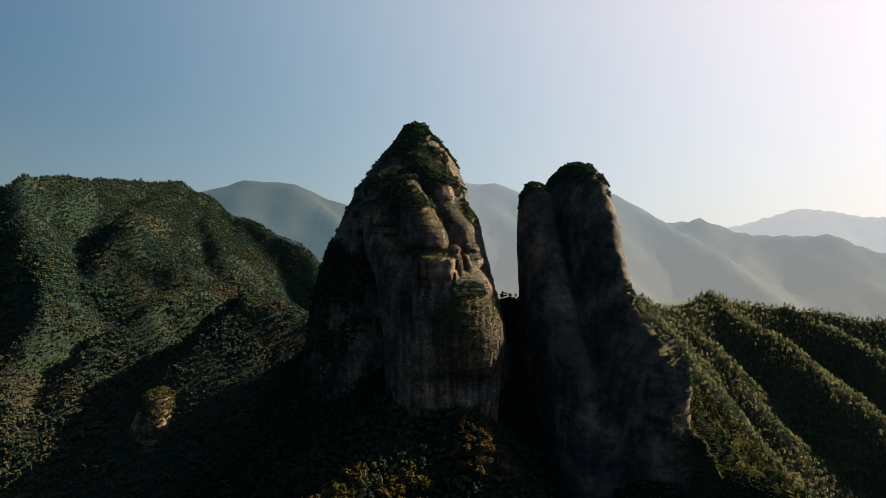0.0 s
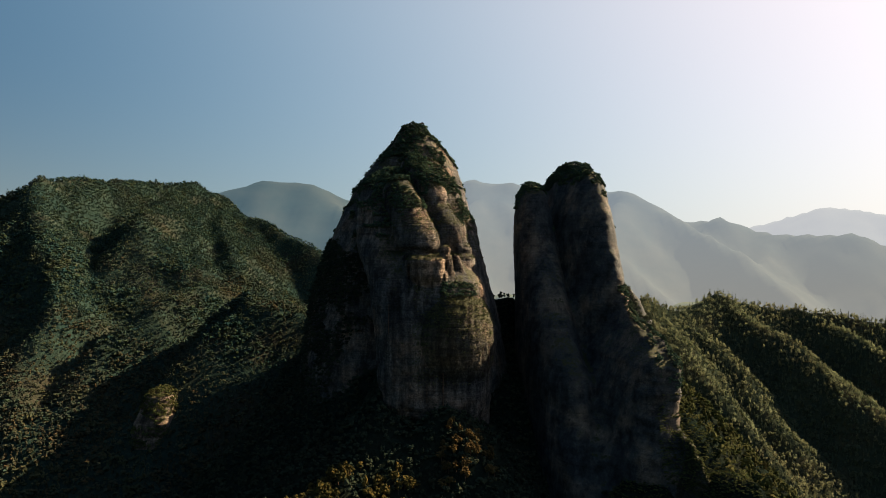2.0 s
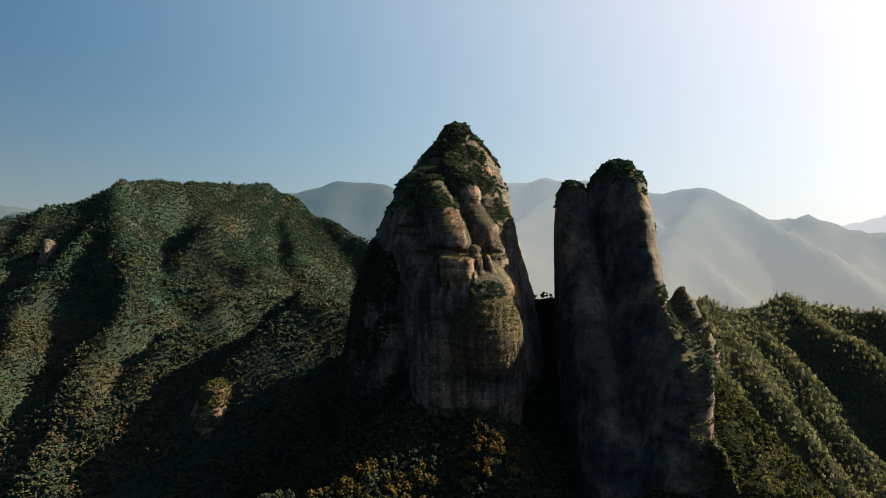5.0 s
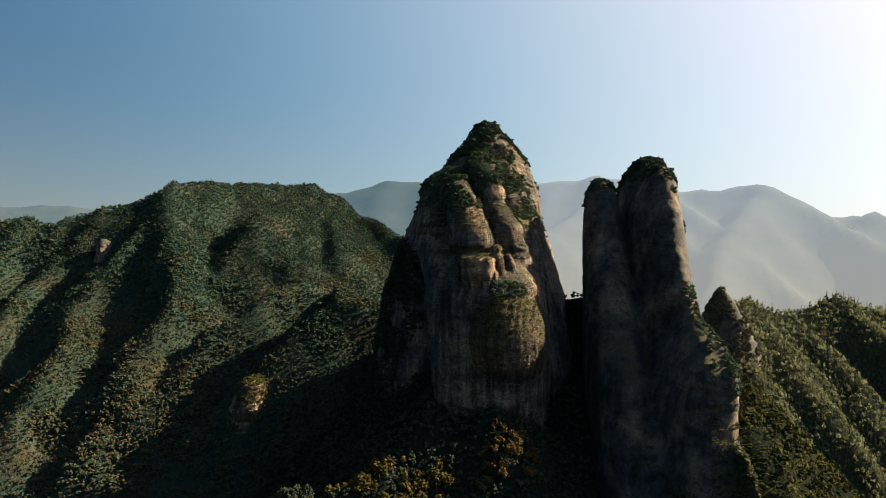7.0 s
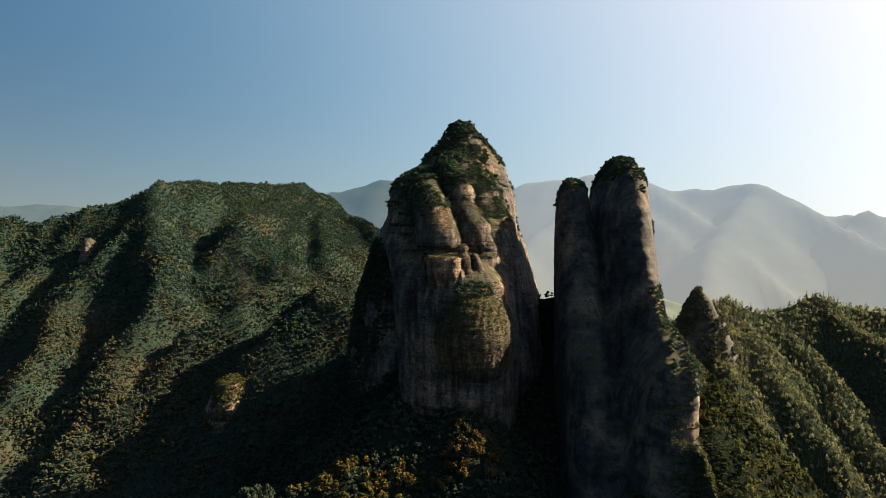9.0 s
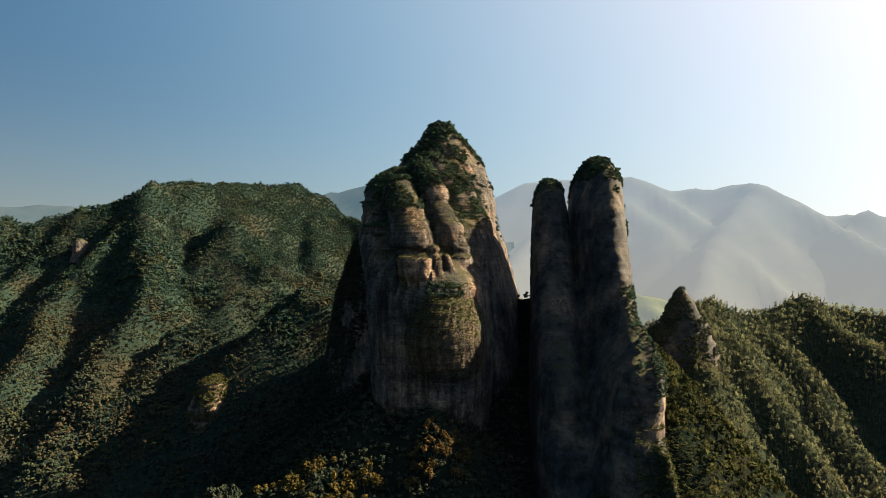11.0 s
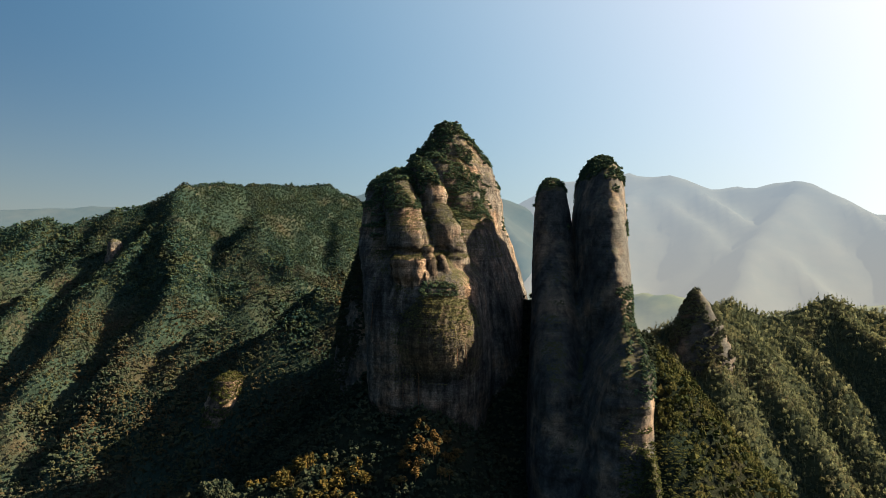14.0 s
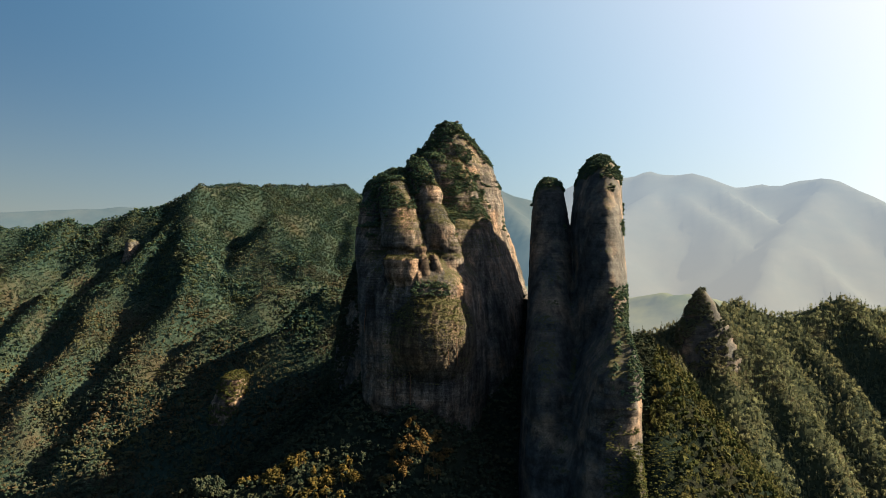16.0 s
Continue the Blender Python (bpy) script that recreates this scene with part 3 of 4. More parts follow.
FLUTES = [
    ((8.6, 504.7, -2.9), (13.0, 505.8, -20.5), 6, 4),
    ((16.3, 510.8, -5.9), (20.6, 514.0, -23.7), 4, 4.2),
]


def peak_pieces(X, Y, Z):
    """The masses that the peak is grown from, by name."""
    back = column(X, Y, Z, [(-290, -32, 660, 125, 120), (-120, -35, 662, 99, 100), (-44, -37, 664, 86, 86), (0, -36, 665, 72, 73), (23, -36, 666, 63.5, 65),
                            (42, -32.5, 667, 59, 57), (62, -30, 668, 51.5, 48), (80, -27.5, 669, 41.5, 38), (97, -25.5, 670, 27, 25), (111, -27, 671, 16.5, 17), (118, -27, 671, 11.5, 12), (122, -27, 671, 6, 6)])
    front = column(X, Y, Z, [(-290, 2, 545, 48, 58), (-128, 1, 544, 42, 52), (-114, 0, 540, 44, 56), (-70, -1, 540, 45, 54), (-30, -6, 545, 46, 52), (-22, -9, 547, 45, 49), (-4, -22, 556, 40, 46), (6, -29, 562, 36, 44),
                             (30, -35, 570, 30, 38), (45, -38, 572, 27, 32), (54, -39, 572, 23, 25), (61, -38, 572, 16, 17), (66, -37, 572, 7, 8)], power=3.0)
    flank = column(X, Y, Z, [(-290, 10, 605, 72, 60), (-120, 8, 605, 56, 52), (-44, 5, 605, 45, 50), (-22, 4, 605, 38.5, 47), (0, 2, 605, 34.5, 44), (16, 2, 606, 30, 40), (28, 0, 608, 18, 28), (36, -4, 610, 5, 8)], power=2.6)
    made = [("summit_cone", back), ("flank", flank), ("buttress", front)]
    # long rounded ribs, upper end and lower end
    for a_, b_, ra, rb in RIBS:
        made.append(("rib", capsule(X, Y, Z, a_, b_, ra, rb)))
    made.append(("lower_bulge", ellipsoid(X, Y, Z, (14, 514, -69), (33, 36, 42))))
    made.append(("capital", column(X, Y, Z, [(-34, -2, 507, 8, 8), (-27, -3, 507, 13, 13), (-20, -4, 506, 15.5, 15.5), (-8, -5, 506, 16, 16), (-4, -5, 508, 12, 13)], power=2.6)))
    for a_, b_, ra, rb in FLUTES:
        made.append(("flute", capsule(X, Y, Z, a_, b_, ra, rb)))
    return made


def ramp01(v, a, b):
    t = np.clip((v - a) / (b - a), 0, 1)
    return t * t * (3 - 2 * t)


def peak_field(X, Y, Z):
    f = None
    for name, g in peak_pieces(X, Y, Z):
        k = {"buttress": 6, "flank": 6, "lower_bulge": 3, "rib": 3.2, "flute": 1.5, "capital": 2.0}.get(name, 1.5)
        f = g if f is None else smin(f, g, k)
    return f


def peak_detail(X, Y, Z):
    """Upright grooves in the hard bed under the ribs, the soft red bed worn back above it, thin beds on the ribs, seams in the cliff."""
    cap = ramp01(-Z, 6, 12) * ramp01(Z, -34, -26) * ramp01(-Y, -516, -508) * ramp01(X, -24, -17) * ramp01(-X, -18, -12)
    f = 3.2 * cap * (1 - np.abs(np.sin(np.pi * (X + 5 * fbm(X / 9, Y / 30, Z / 30, 2)) / 8.5))) ** 3
    face = ramp01(-Y, -545, -530) * ramp01(X, -45, -25)
    f = f + 2.4 * face * np.exp(-((Z + 1.5 + 0.05 * X + 2 * fbm(X / 12, Y / 12, Z / 50, 2)) / 1.8) ** 2)
    beds = ramp01(Z, 2, 12) * ramp01(X, -34, -20) * ramp01(fbm(X / 26, Y / 26, Z / 13, 2), -0.2, 0.5)
    f = f + 0.5 * beds * np.cos((Z + 5 * fbm(X / 40, Y / 40, Z / 30, 2)) * 1.3)
    # bulge: steps of the beds and furrows cut by rain
    dome = ramp01(-Z, 30, 36) * ramp01(Z, -112, -104) * ramp01(-Y, -512, -500) * ramp01(X, -22, -12) * ramp01(-X, -50, -42)
    f = f + dome * (0.25 * np.cos((Z + 4 * fbm(X / 14, Y / 14, Z / 14, 2)) * 1.05) + 0.7 * (1 - np.abs(np.sin((X + 3 * fbm(X / 8, Y / 8, Z / 30, 2)) * 0.62))) ** 2)
    # cliff: narrow hanging furrows
    wall = ramp01(-Z, 14, 30) * ramp01(-Y, -580, -560) * (1 - dome)
    return f + 1.5 * wall * np.maximum(0, 1 - np.abs(fbm(X / 7, Y / 7, Z / 60, 2)) * 7)


FIN = dict(turn=-80.0, origin=(124, 630))      # the fin's own axis runs towards the viewer


def pillar_pieces(X, Y, Z):
    f = column(X, Y, Z, [(-300, 20, -8, 100, 40), (-130, 20, -6, 84, 24), (-42, 22, -4, 78, 22.5),
                         (-20, 16, -3, 80, 21), (5, 8, -4, 77, 20.5), (30, 1, -3, 71, 20), (55, -7, -1, 59, 18.5), (66, -10, 0, 46, 15), (72, -11, 0, 33, 10.5), (76, -12, 0, 20, 7), (79, -12, 0, 8, 3)], power=2.0, skew=0.06, **FIN)
    e = column(X, Y, Z, [(-300, 62, -12, 148, 50), (-200, 62, -10, 136, 34), (-130, 61, -8, 124, 23), (-108, 61, -7, 119, 21), (-78, 60, -3, 118, 17), (-62, 48, 1, 100, 11), (-48, 33, 4, 76, 6.5), (-38, 24, 5, 58, 4)], power=4.0, skew=0.05, **FIN)
    g = column(X, Y, Z, [(-300, 70, -45, 115, 34), (-200, 66, -43, 100, 24), (-100, 56, -42, 78, 20), (-50, 34, -41, 46, 19), (0, 13, -41, 31, 18), (12, 10, -41.5, 28, 17), (30, 8, -42, 25, 15),
                         (48, 6, -42, 20, 12), (55, 5, -42, 13, 8), (59, 5, -42, 5, 3)], power=2.3, **FIN)
    h = column(X, Y, Z, [(-300, 0, -22, 70, 40), (-60, 0, -22, 40, 30), (0, 0, -22, 26, 24), (9, 0, -22, 16, 16)], **FIN)
    rim = column(X, Y, Z, [(-300, 95, -14, 160, 48), (-200, 86, 1, 134, 22), (-160, 82, 7, 127, 12), (-140, 80, 9.5, 123, 6), (-131, 76, 11, 116, 3), (-125, 72, 11.5, 106, 1.5)], power=3.0, **FIN)
    return [("main_pillar", f), ("side_pillar", g), ("saddle", h), ("shoulder", e), ("rim", rim)]


def pillar_field(X, Y, Z):
    (_, f), (_, g), (_, h), (_, e), (_, rim) = pillar_pieces(X, Y, Z)
    return smin(smin(smin(smin(f, e, 5), g, 2 + 9 * ramp01(-Z, -5, 70)), h, 3), rim, 5)


def pinnacle_field(X, Y, Z):
    return column(X, Y, Z, [(-190, 215, 770, 45, 50), (-120, 212, 780, 35, 38), (-80, 211, 784, 23, 25), (-60, 210, 785, 13, 14), (-50, 209, 785, 7, 7), (-46, 209, 785, 2.5, 2.5)])


main_peak = tagged(new("rock_peak"), "tall conical red sandstone peak with bulging ribs and shrubs", "rock peak")
PV, PQ = rock_mesh(peak_field, (-160, 450, -180), (110, 780, 135), 1.4, 0.5, 1.0, peak_detail)
split_rock(main_peak, PV, PQ, peak_pieces, ROCK, {"flute": (ROCK_ORANGE, "pale orange fluted rock column"), "capital": (ROCK_ORANGE, "pale orange bed with upright grooves"), "lower_bulge": (ROCK_GRASSY, "rounded bulge with olive grass tufts on its beds")})


def streak(x, z0, z1, w):
    """A pale crust of lime that water has left down the cliff."""
    zs = np.linspace(z0, z1, 12)
    rows = []
    for i_, z in enumerate(zs):
        close = PV[(np.abs(PV[:, 0] - x) < 1.6) & (np.abs(PV[:, 2] - z) < 1.6)]
        y = close[:, 1].min() - 0.15
        half = w * (0.5 + 0.25 * math.sin(2.3 * i_ + x))
        rows += [(x - half, y + 0.6, z), (x - 0.5 * half, y, z), (x + 0.5 * half, y, z), (x + half, y + 0.6, z)]
    faces = [(4 * i_ + k, 4 * i_ + k + 1, 4 * i_ + k + 5, 4 * i_ + k + 4) for i_ in range(11) for k in range(3)]
    part("lime_streak", mesh_np("lime_streak", rows, faces, LIME), main_peak, "thin whitish lime streak")


for x_, z0, z1, w_ in ((8.0, -88, -112, 0.9), (-3.5, -96, -110, 0.6), (-6.5, -98, -109, 0.5), (41.0, -66, -84, 0.6), (36.5, -70, -82, 0.4), (-32, -40, -62, 0.5)):
    streak(x_, z0, z1, w_)
twin_peak = tagged(new("twin_pillar"), "shaded twin sandstone pillars with shrub-topped domes", "rock pillar")
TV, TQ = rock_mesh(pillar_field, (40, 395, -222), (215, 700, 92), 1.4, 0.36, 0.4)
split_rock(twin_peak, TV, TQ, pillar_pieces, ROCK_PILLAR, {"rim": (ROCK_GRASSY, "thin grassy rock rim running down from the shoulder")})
small_peak = tagged(new("rock_pinnacle"), "small pointed rock pinnacle on the wooded ridge", "rock pinnacle")
SV, SQ = rock_mesh(pinnacle_field, (150, 710, -150), (275, 850, -40), 2.0)
part("rock_face", mesh_np("rock_face", SV, SQ, ROCK_PILLAR), small_peak)


# small cliffs that break through the woods of the mountain
def outcrop(label, x, y, z, rx, ry, up, down, mat, turn=0.0):
    def field(X, Y, Z):
        return column(X, Y, Z, [(z - down - 20, 0, 0, rx * 1.5, ry * 1.5), (z - down, 0, 0, rx * 1.25, ry * 1.2), (z - 0.3 * down, 0, 0, rx * 0.95, ry), (z + 0.6 * up, 0, 0, rx * 0.7, ry * 0.75),
                                (z + up, 0, 0, rx * 0.2, ry * 0.25)], turn=turn, origin=(x, y), power=2.6)
    ob = tagged(new("rock_outcrop"), label, "cliff", group="small cliffs in the woods")
    v_, q_ = rock_mesh(field, (x - 2 * rx - 8, y - 2 * rx - 2 * ry, z - down - 8), (x + 2 * rx + 8, y + 2 * rx + 2 * ry, z + up + 4), 2.0)
    part("rock_face", mesh_np("rock_face", v_, q_, mat), ob)
    return v_, q_


KV, KQ = outcrop("steep ochre knob with bushes at the end of a spur", -280, 672, -154, 18, 24, 13, 30, ROCK_ORANGE, -10)
outcrop("pale narrow cliff showing through the forest", -668, 968, 4, 5, 7, 7, 12, ROCK)
outcrop("rust-red cliff showing through the forest", -700, 950, 4, 9, 14, 9, 22, ROCK)
outcrop("rust-red cliff below the mountain crest", -640, 1020, 40, 13, 12, 6, 14, ROCK)
outcrop("rust-red cliff along a dark spur", -222, 788, -70, 12, 14, 12, 26, ROCK)


# ---- distant ranges ----
def far_range(name, label, line, k, mat, bumps=13, half=900):
    xs = [p[0] for p in line]
    ys = [p[1] for p in line]
    land = Land(min(xs) - half, max(xs) + half, min(ys) - half, max(ys) + 300, 30.0, [line] + spurs(line), k, -420, bumps, soft=5.0, bend=10)
    ob = tagged(new(name, land.mesh(name, mat, VALLEY - 30)), label, "mountain range", kind="structure")
    return ob


def spurs(line):
    made = []
    for i, ((x0, y0, z0), (x1, y1, z1)) in enumerate(zip(line[:-1], line[1:])):
        for t in (0.3,):
            x, y, z = x0 + t * (x1 - x0), y0 + t * (y1 - y0), z0 + t * (z1 - z0)
            s = 260 * math.sin(3.1 * i + 5 * t)
            run = 300 + 160 * math.sin(7.3 * i + 2 * t)
            made.append([(x, y, z - 10), (x + s * 0.4, y - 0.4 * run, z - 90), (x + s, y - run, z - 210), (x + 1.5 * s, y - 1.9 * run, z - 400)])
    return made


def skyline(points, depth):
    """Crest points from bearing (degrees to the right) and rise (degrees) at a distance."""
    return [(depth * math.sin(radians(a)), depth * math.cos(radians(a)), depth * math.tan(radians(e))) for a, e in points]


# emission colours that stand in for the haze, from crest to foot
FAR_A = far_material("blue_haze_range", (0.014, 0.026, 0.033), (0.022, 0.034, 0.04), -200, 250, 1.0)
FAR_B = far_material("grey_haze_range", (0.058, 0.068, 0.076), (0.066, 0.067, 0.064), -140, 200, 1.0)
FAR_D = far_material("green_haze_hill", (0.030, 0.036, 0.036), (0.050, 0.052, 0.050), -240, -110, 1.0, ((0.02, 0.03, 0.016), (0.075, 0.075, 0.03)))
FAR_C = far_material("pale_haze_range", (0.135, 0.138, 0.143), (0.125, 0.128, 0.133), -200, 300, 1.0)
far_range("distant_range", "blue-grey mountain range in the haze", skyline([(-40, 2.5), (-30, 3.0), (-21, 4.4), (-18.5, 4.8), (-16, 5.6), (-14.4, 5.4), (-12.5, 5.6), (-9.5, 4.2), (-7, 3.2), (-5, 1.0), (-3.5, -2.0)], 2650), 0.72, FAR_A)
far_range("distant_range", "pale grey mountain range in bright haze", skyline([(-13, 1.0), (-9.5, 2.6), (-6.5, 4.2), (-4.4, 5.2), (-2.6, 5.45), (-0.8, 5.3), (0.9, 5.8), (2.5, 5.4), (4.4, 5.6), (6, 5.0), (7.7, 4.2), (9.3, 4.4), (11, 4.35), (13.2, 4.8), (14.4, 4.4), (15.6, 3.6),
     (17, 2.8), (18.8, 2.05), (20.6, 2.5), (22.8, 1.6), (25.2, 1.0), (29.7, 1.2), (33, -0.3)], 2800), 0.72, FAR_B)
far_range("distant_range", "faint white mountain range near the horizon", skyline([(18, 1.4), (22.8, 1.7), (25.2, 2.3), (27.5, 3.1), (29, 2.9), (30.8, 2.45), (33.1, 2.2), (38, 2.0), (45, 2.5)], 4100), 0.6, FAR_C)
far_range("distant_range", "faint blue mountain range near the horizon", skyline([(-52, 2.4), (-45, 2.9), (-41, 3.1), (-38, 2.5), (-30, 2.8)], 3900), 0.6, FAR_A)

# set back along the same bearings to fit the view; haze painted as glow
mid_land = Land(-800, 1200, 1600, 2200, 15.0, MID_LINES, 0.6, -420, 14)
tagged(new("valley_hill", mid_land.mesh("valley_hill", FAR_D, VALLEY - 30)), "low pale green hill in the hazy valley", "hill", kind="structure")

# ---- woods ----
in_sight = lambda x, y, h: (x > 150 - 1.36 * y) & (x < 60 + 0.68 * y) & (np.hypot(x + 276, y - 660) > 15)
pts = scatter(LEFT, -1200, -90, 470, 1560, 4.3, 3, VALLEY, in_sight)
r = np.random.RandomState(5)
stand = 1.0 + 0.9 * fbm(pts[:, 0] / 45, pts[:, 1] / 45, pts[:, 2] / 45, 3)      # patches of taller and lower trees
tagged(new("forest", forest("forest", pts, r.uniform(3.6, 6.4, len(pts)) * np.clip(stand, 0.75, 1.35), r.uniform(3.2, 6.6, len(pts)) * np.clip(stand, 0.7, 1.4), BROAD + SPIRE, LEAF_HILL, 6)),
       "dense mixed forest in dull green and rust", "forest", kind="stuff")
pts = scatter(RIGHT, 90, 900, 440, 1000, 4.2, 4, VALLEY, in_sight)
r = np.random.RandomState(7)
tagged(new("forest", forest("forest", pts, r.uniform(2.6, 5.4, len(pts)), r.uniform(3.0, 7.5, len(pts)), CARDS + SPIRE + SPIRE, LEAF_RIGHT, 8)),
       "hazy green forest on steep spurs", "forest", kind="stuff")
pts = scatter(FOOT, -300, 300, 330, 720, 4.6, 9, VALLEY, lambda x, y, h: ~((x > 120) & (x < 192) & (y < 480)))
r = np.random.RandomState(10)
FOOT_GRASS = scatter(FOOT, 120, 192, 300, 480, 1.8, 11, VALLEY)
# beyond this x the scrub takes the sunlit leaf copy, elsewhere the shaded one
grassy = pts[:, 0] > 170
sunlit_side = pts[grassy]
tagged(new("forest", forest("forest", sunlit_side, r.uniform(2.4, 6.5, len(sunlit_side)) * r.uniform(0.7, 1.25, len(sunlit_side)), r.uniform(2.2, 8.5, len(sunlit_side)), BUSHY + BROAD + CARDS + SPIRE, LEAF_SLOPE, 19)),
       "olive scrub on the open slope, sunlight put into its leaf tone", "forest", kind="stuff")
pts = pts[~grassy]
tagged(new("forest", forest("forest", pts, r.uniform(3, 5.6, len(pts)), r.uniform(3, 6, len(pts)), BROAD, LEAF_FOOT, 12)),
       "scrub on the shaded foot slope, its shade put into the leaf colour", "forest", kind="stuff")


# ---- trees on the rocks and in front ----
def normals(v, q):
    n = np.cross(v[q[:, 2]] - v[q[:, 0]], v[q[:, 3]] - v[q[:, 1]])
    n /= np.linalg.norm(n, axis=1)[:, None] + 1e-9
    return v[q].mean(1), n


def trunk_shape(rng, limbs=4):
    """A tapered trunk with limbs, 1 high, as six-sided tubes."""
    V, F, off = [], [], 0
    ways = [((0, 0, -0.12), (rng.uniform(-.04, .04), rng.uniform(-.04, .04), 0.8), 0.05, 0.015)]
    for i in range(limbs):
        a, z = rng.uniform(0, 6.283), rng.uniform(0.3, 0.55)
        ways.append(((0, 0, z), (0.28 * math.cos(a), 0.28 * math.sin(a), z + 0.3), 0.022, 0.008))
    for p0, p1, r0, r1 in ways:
        p0, p1 = np.array(p0), np.array(p1)
        ring = np.array([(math.cos(k * math.pi / 3), math.sin(k * math.pi / 3), 0) for k in range(6)])
        V += [p0 + ring * r0, p1 + ring * r1]
        F += [(off + k, off + (k + 1) % 6, off + 6 + (k + 1) % 6, off + 6 + k) for k in range(6)]
        off += 12
    return np.concatenate(V), np.array(F)


def tree_kind(label, clumps, size, leaf, seed, name="tree"):
    rng = np.random.RandomState(seed)
    ob = tagged(new(name), label, "tree")
    tv, tf = trunk_shape(rng)
    part("trunk", mesh_np("trunk", tv, tf, BARK), ob)
    cv, cf = crown_shape(rng, clumps, "broad", size)
    part("crown", mesh_np("crown", cv, cf, leaf, False), ob)
    return ob


def plant(kinds, points, widths, heights, group, seed):
    rng = random.Random(seed)
    used = set()
    for p, w, h in zip(points, widths, heights):
        k = rng.randrange(len(kinds))
        m = Matrix.Translation(tuple(p)) @ Matrix.Rotation(rng.uniform(0, 6.28), 4, "Z")
        ob = kinds[k]
        if k in used:
            ob = copy_thing(ob, m)
        else:
            used.add(k)
            ob.matrix_basis = m
        ob.scale = (w, w, h)
        tagged(ob, group=group)


EVERGREEN = [tree_kind("small dark evergreen tree rooted on bare rock", 26, 0.24, LEAF_PEAK, 50 + i) for i in range(6)]
GOLDEN = [tree_kind("golden-leaved autumn tree on the shaded foot slope", 34, 0.2, LEAF_GOLD, 70 + i) for i in range(5)]
GREEN = [tree_kind("broad dull green tree on the foot slope", 34, 0.2, LEAF_FOOT, 90 + i) for i in range(3)]


def rock_plants(v, q, want, seed):
    c, n = normals(v, q)
    big = fbm(c[:, 0] / 14, c[:, 1] / 14, c[:, 2] / 14, 3)
    return c[want(c, n, big)]


def thin(points, gap, seed, most=10 ** 6):
    rng = np.random.RandomState(seed)
    cells, kept = {}, []
    for i in rng.permutation(len(points)):
        key = tuple((points[i] // gap).astype(int))
        if key not in cells:
            cells[key] = i
            kept.append(i)
    return points[np.array(kept[:most], int)]


def peak_green(c, n, big):
    top = (c[:, 2] + 24 * big > 88) & (n[:, 2] > 0.1) & (big > -0.35)
    shoulder = (c[:, 0] < -6) & (c[:, 1] < 585) & (c[:, 2] > 30) & (n[:, 2] > 0.15) & (big > -0.15)
    ledge = (np.hypot((c[:, 0] - 22) / 1.8, c[:, 1] - 496) < 9) & (np.abs(c[:, 2] + 30) < 5) & (n[:, 2] > 0.3)
    rest = (n[:, 2] > 0.45) & (big > 0.25) & (c[:, 2] > 8)
    crown_ = (c[:, 0] < -4) & (c[:, 1] < 575) & (c[:, 2] > 54) & (n[:, 2] > 0.1)
    furrow = (np.abs(c[:, 0] - 4) < 22) & (c[:, 1] > 560) & (c[:, 1] < 640) & (c[:, 2] > 24) & (n[:, 2] > 0.25) & (big > 0.02)
    return top | shoulder | crown_ | ledge | rest | furrow


def pillar_green(c, n, big):
    z0 = c[:, 2] + 26 * big
    top = ((z0 > 62) | ((z0 > 46) & (c[:, 0] < 100))) & (n[:, 2] > 0.06) & (big > -0.35)
    edge = (c[:, 2] > 5) & (n[:, 0] > 0.45) & (n[:, 1] < 0.3) & (big > 0.28)
    return top | edge | ((c[:, 0] > 140) & (c[:, 2] < -30) & (c[:, 2] > -92 + 8 * big) & (n[:, 2] > -0.15) & (n[:, 0] > 0.1) & (big > -0.22))


spots = thin(rock_plants(PV, PQ, peak_green, 1), 4.0, 2)
high = spots[:, 2] > 40
r = np.random.RandomState(21)
pick = np.concatenate([np.flatnonzero(high)[:120], np.flatnonzero(~high)[:14]])
plant(EVERGREEN, spots[pick], r.uniform(3.2, 6.0, len(pick)), r.uniform(2.6, 5.2, len(pick)), "trees on the rock peaks", 31)
low = thin(rock_plants(PV, PQ, peak_green, 1), 2.4, 3)
r = np.random.RandomState(22)
tagged(new("scrub", forest("scrub", low, r.uniform(1.8, 3.6, len(low)), r.uniform(1.4, 3.0, len(low)), BUSHY, LEAF_PEAK, 14)),
       "dark green scrub clinging to ledges of the rock peak", "shrubs", kind="stuff")
# back-slope scrub, in the leaf colour that has shade put into it
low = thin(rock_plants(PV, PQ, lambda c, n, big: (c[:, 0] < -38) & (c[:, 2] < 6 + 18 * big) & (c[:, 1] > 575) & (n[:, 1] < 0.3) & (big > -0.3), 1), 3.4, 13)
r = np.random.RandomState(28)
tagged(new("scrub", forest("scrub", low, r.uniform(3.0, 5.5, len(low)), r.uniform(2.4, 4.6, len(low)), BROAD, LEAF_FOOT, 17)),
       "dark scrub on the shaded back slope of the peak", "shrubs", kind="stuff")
tufts = thin(rock_plants(PV, PQ, lambda c, n, big: (np.abs(c[:, 0] - 16) < 30) & (c[:, 1] < 512) & (np.abs(c[:, 2] + 62) < 36) & (big + 0.5 * n[:, 2] > 0.0), 1), 2.2, 8)
r = np.random.RandomState(26)
tagged(new("grass_tufts", forest("grass_tufts", tufts, r.uniform(0.8, 1.9, len(tufts)), r.uniform(0.6, 1.4, len(tufts)), BROAD, LEAF_SLOPE, 16)),
       "olive grass tufts on the beds of the rounded bulge", "grass", kind="stuff")
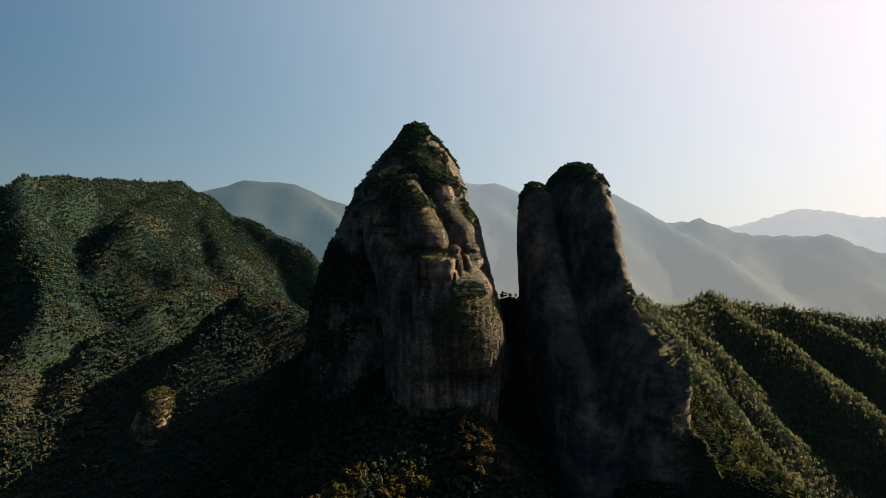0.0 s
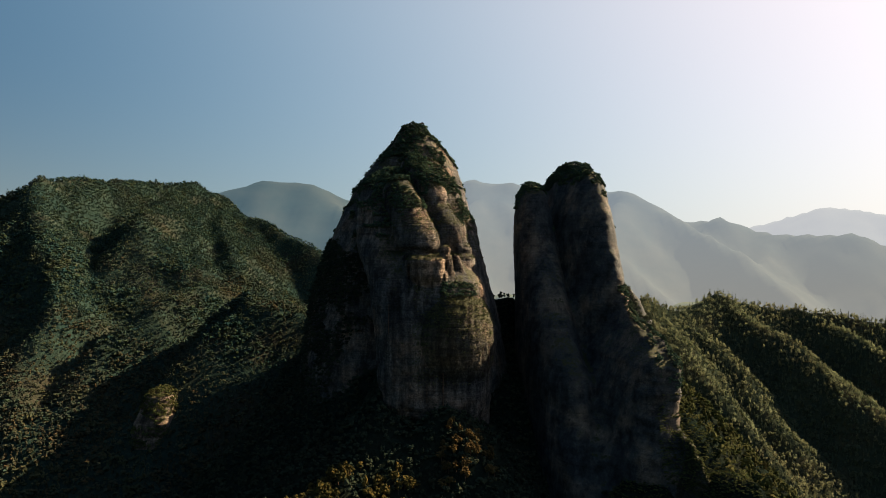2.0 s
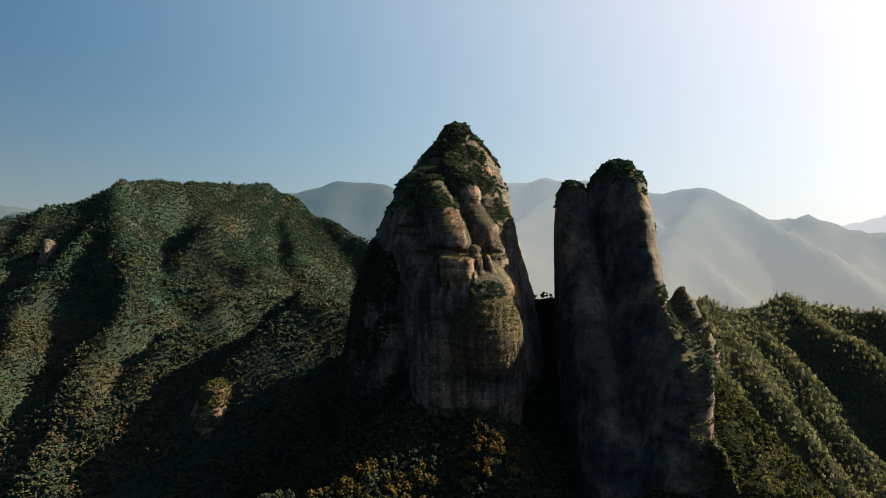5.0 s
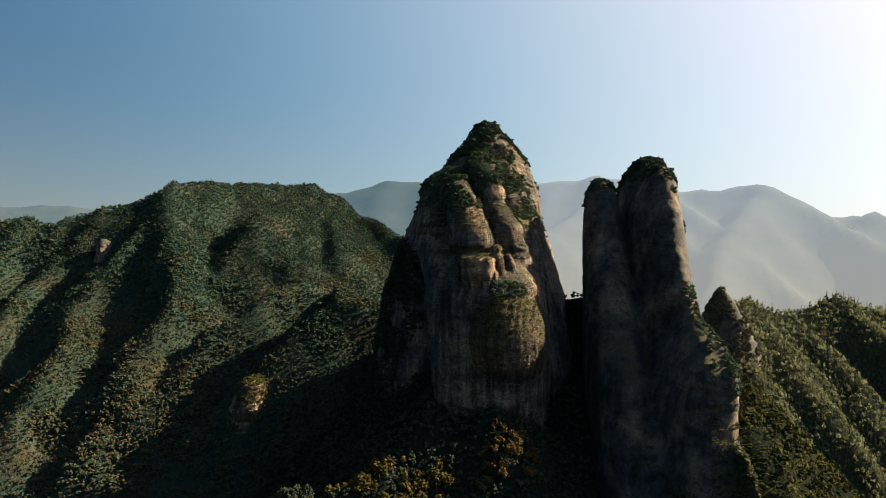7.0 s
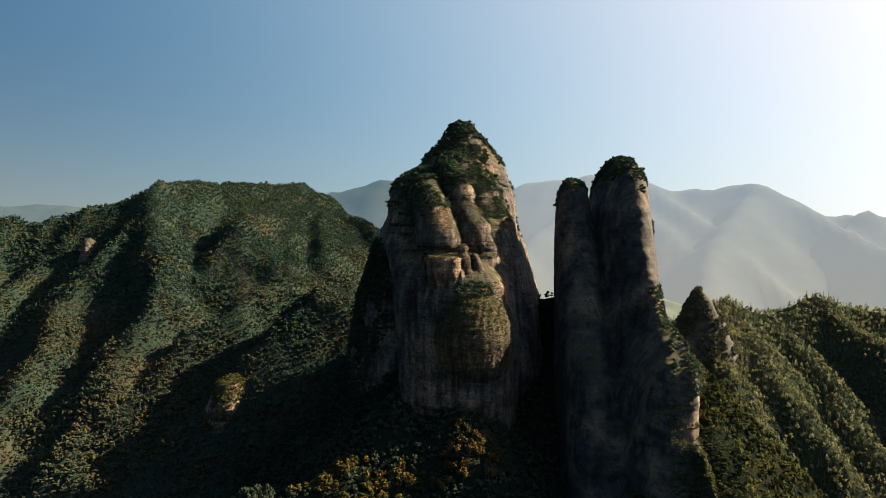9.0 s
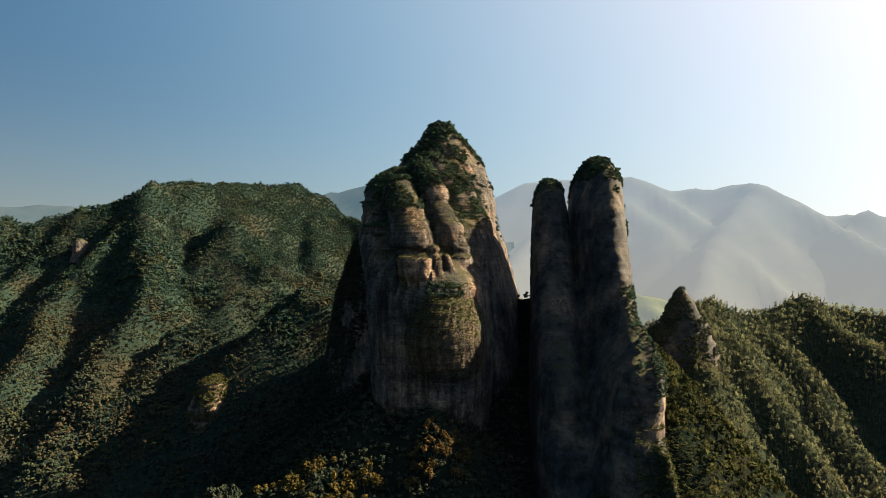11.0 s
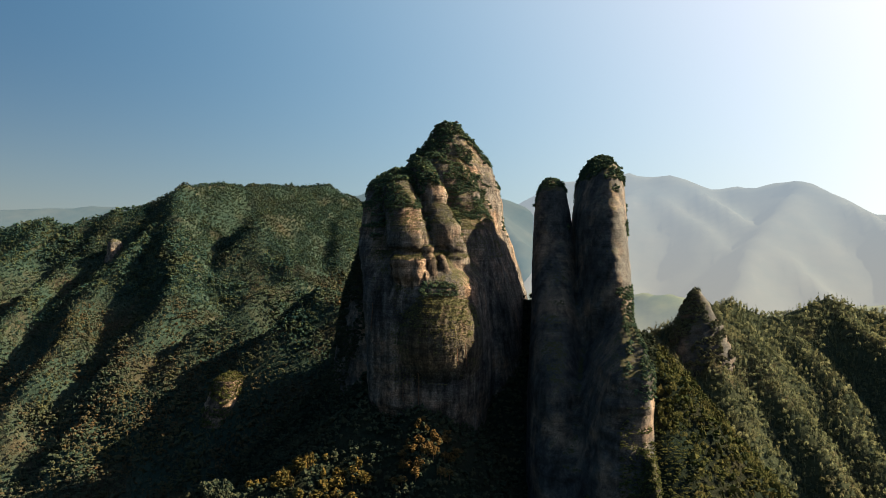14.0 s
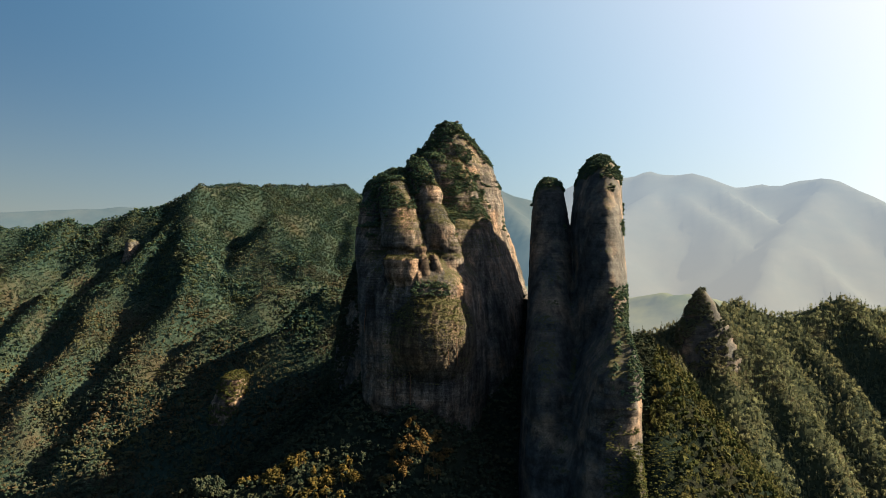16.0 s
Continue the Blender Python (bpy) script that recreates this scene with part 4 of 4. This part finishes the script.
tufts = thin(rock_plants(PV, PQ, lambda c, n, big: (c[:, 0] > -40) & (c[:, 1] < 640) & (c[:, 2] > -8) & (n[:, 2] > -0.05) & (fbm(c[:, 0] / 8, c[:, 1] / 8, c[:, 2] / 5, 2) + 0.5 * n[:, 2] > 0.12), 1), 1.9, 9)
r = np.random.RandomState(29)
tagged(new("grass_tufts", forest("grass_tufts", tufts, r.uniform(0.6, 1.7, len(tufts)), r.uniform(0.4, 1.1, len(tufts)), BROAD, LEAF_SLOPE, 20)),
       "dry brown and olive tufts speckling the rock ribs", "grass", kind="stuff")
shelf = rock_plants(TV, TQ, lambda c, n, big: (c[:, 0] > 150) & (c[:, 1] < 490) & (c[:, 2] > -150) & (c[:, 2] < -96) & (n[:, 2] > 0.15), 1)
blades = thin(np.concatenate([FOOT_GRASS, shelf]), 2.0, 10)
r = np.random.RandomState(30)
tagged(new("grass_tufts", forest("grass_tufts", blades, r.uniform(1.2, 2.8, len(blades)), r.uniform(0.7, 1.8, len(blades)), BROAD, LEAF_SLOPE, 21)),
       "golden grass on the narrow spur below the pillars", "grass", kind="stuff")
spots = thin(rock_plants(TV, TQ, pillar_green, 1), 4.0, 5)
r = np.random.RandomState(23)
pick = np.flatnonzero(spots[:, 2] > 30)[:64]
plant([copy_thing(k, Matrix()) for k in EVERGREEN], spots[pick], r.uniform(3.0, 5.5, len(pick)), r.uniform(2.4, 4.6, len(pick)), "trees on the rock peaks", 32)
low = thin(rock_plants(TV, TQ, pillar_green, 1), 2.4, 6)
r = np.random.RandomState(24)
tagged(new("scrub", forest("scrub", low, r.uniform(1.8, 3.4, len(low)), r.uniform(1.4, 3.0, len(low)), BUSHY, LEAF_PEAK, 15)),
       "dark green scrub on the twin pillars", "shrubs", kind="stuff")
low = thin(rock_plants(KV, KQ, lambda c, n, big: (n[:, 2] > 0.1) & (big > -0.2), 1), 3.0, 6)
r = np.random.RandomState(27)
tagged(new("scrub", forest("scrub", low, r.uniform(2, 4, len(low)), r.uniform(2, 4, len(low)), BUSHY, LEAF_SLOPE, 15)),
       "olive scrub on the ochre knob", "shrubs", kind="stuff")
low = thin(rock_plants(SV, SQ, lambda c, n, big: (n[:, 2] > 0.2) & (big > -0.1), 1), 3.0, 6)
r = np.random.RandomState(25)
tagged(new("scrub", forest("scrub", low, r.uniform(2.4, 4.4, len(low)), r.uniform(2, 4, len(low)), BUSHY, LEAF_RIGHT, 15)),
       "grey-green scrub on the rock pinnacle", "shrubs", kind="stuff")

# golden trees along the near crest of the foot slope
r = np.random.RandomState(41)
gx_, gy_ = r.uniform(-90, -4, 70), r.uniform(414, 446, 70)
gh, _, _ = FOOT.at(gx_, gy_)
plant(GOLDEN, np.stack([gx_, gy_, gh], 1), r.uniform(4, 8.5, 70), r.uniform(5, 9.5, 70), "golden trees on the foot slope", 33)
gx_, gy_ = r.uniform(-126, -90, 26), r.uniform(394, 414, 26)
gh, _, _ = FOOT.at(gx_, gy_)
plant(GREEN, np.stack([gx_, gy_, gh], 1), r.uniform(6, 10, 26), r.uniform(7, 11, 26), "green trees on the foot slope", 34)

gx_, gy_ = r.uniform(6, 44, 46), r.uniform(432, 478, 46)
gh, _, _ = FOOT.at(gx_, gy_)
RUSTY = [tree_kind("rust-tinged bushy tree below the cliff", 34, 0.2, LEAF_RUST, 110 + i) for i in range(3)]
plant(RUSTY, np.stack([gx_, gy_, gh], 1), r.uniform(4, 8, 46), r.uniform(4, 9, 46), "rusty trees below the cliff", 35)


# ---- the small pavilion on the summit ----
def box(name, size, at, mat, parent, label=""):
    bm = bmesh.new()
    bmesh.ops.create_cube(bm, size=1.0)
    bmesh.ops.scale(bm, vec=size, verts=bm.verts)
    bmesh.ops.bevel(bm, geom=bm.edges[:], offset=min(size) * 0.08, segments=1, affect="EDGES")
    me_ = bpy.data.meshes.new(name)
    bm.to_mesh(me_)
    bm.free()
    me_.materials.append(mat)
    ob = part(name, me_, parent, label)
    ob.location = at
    return ob


TIMBER = soil_material("weathered_timber", (0.05, 0.035, 0.025), (0.08, 0.055, 0.04), (0.12, 0.085, 0.06))
TILE = soil_material("dark_roof_tile", (0.04, 0.04, 0.042), (0.06, 0.06, 0.062), (0.085, 0.08, 0.08))
pavilion = tagged(new("summit_pavilion"), "tiny dark timber pavilion with a pointed roof on the summit", "pavilion")
top = PV[(np.abs(PV[:, 0] + 19) < 2.5) & (np.abs(PV[:, 1] - 673) < 2.5)][:, 2].max()
pavilion.location = (-19, 673, top - 0.3)
box("floor_slab", (3.6, 3.6, 0.5), (0, 0, 0.3), TIMBER, pavilion)
for sx in (-1.4, 1.4):
    for sy in (-1.4, 1.4):
        box("post", (0.25, 0.25, 2.6), (sx, sy, 1.8), TIMBER, pavilion)
bm = bmesh.new()
bmesh.ops.create_cone(bm, cap_ends=True, segments=4, radius1=3.0, radius2=0.15, depth=1.7)
bmesh.ops.rotate(bm, matrix=Matrix.Rotation(radians(45), 3, "Z"), verts=bm.verts)
me_ = bpy.data.meshes.new("roof")
bm.to_mesh(me_)
bm.free()
me_.materials.append(TILE)
part("roof", me_, pavilion, "dark pointed tile roof").location = (0, 0, 3.9)
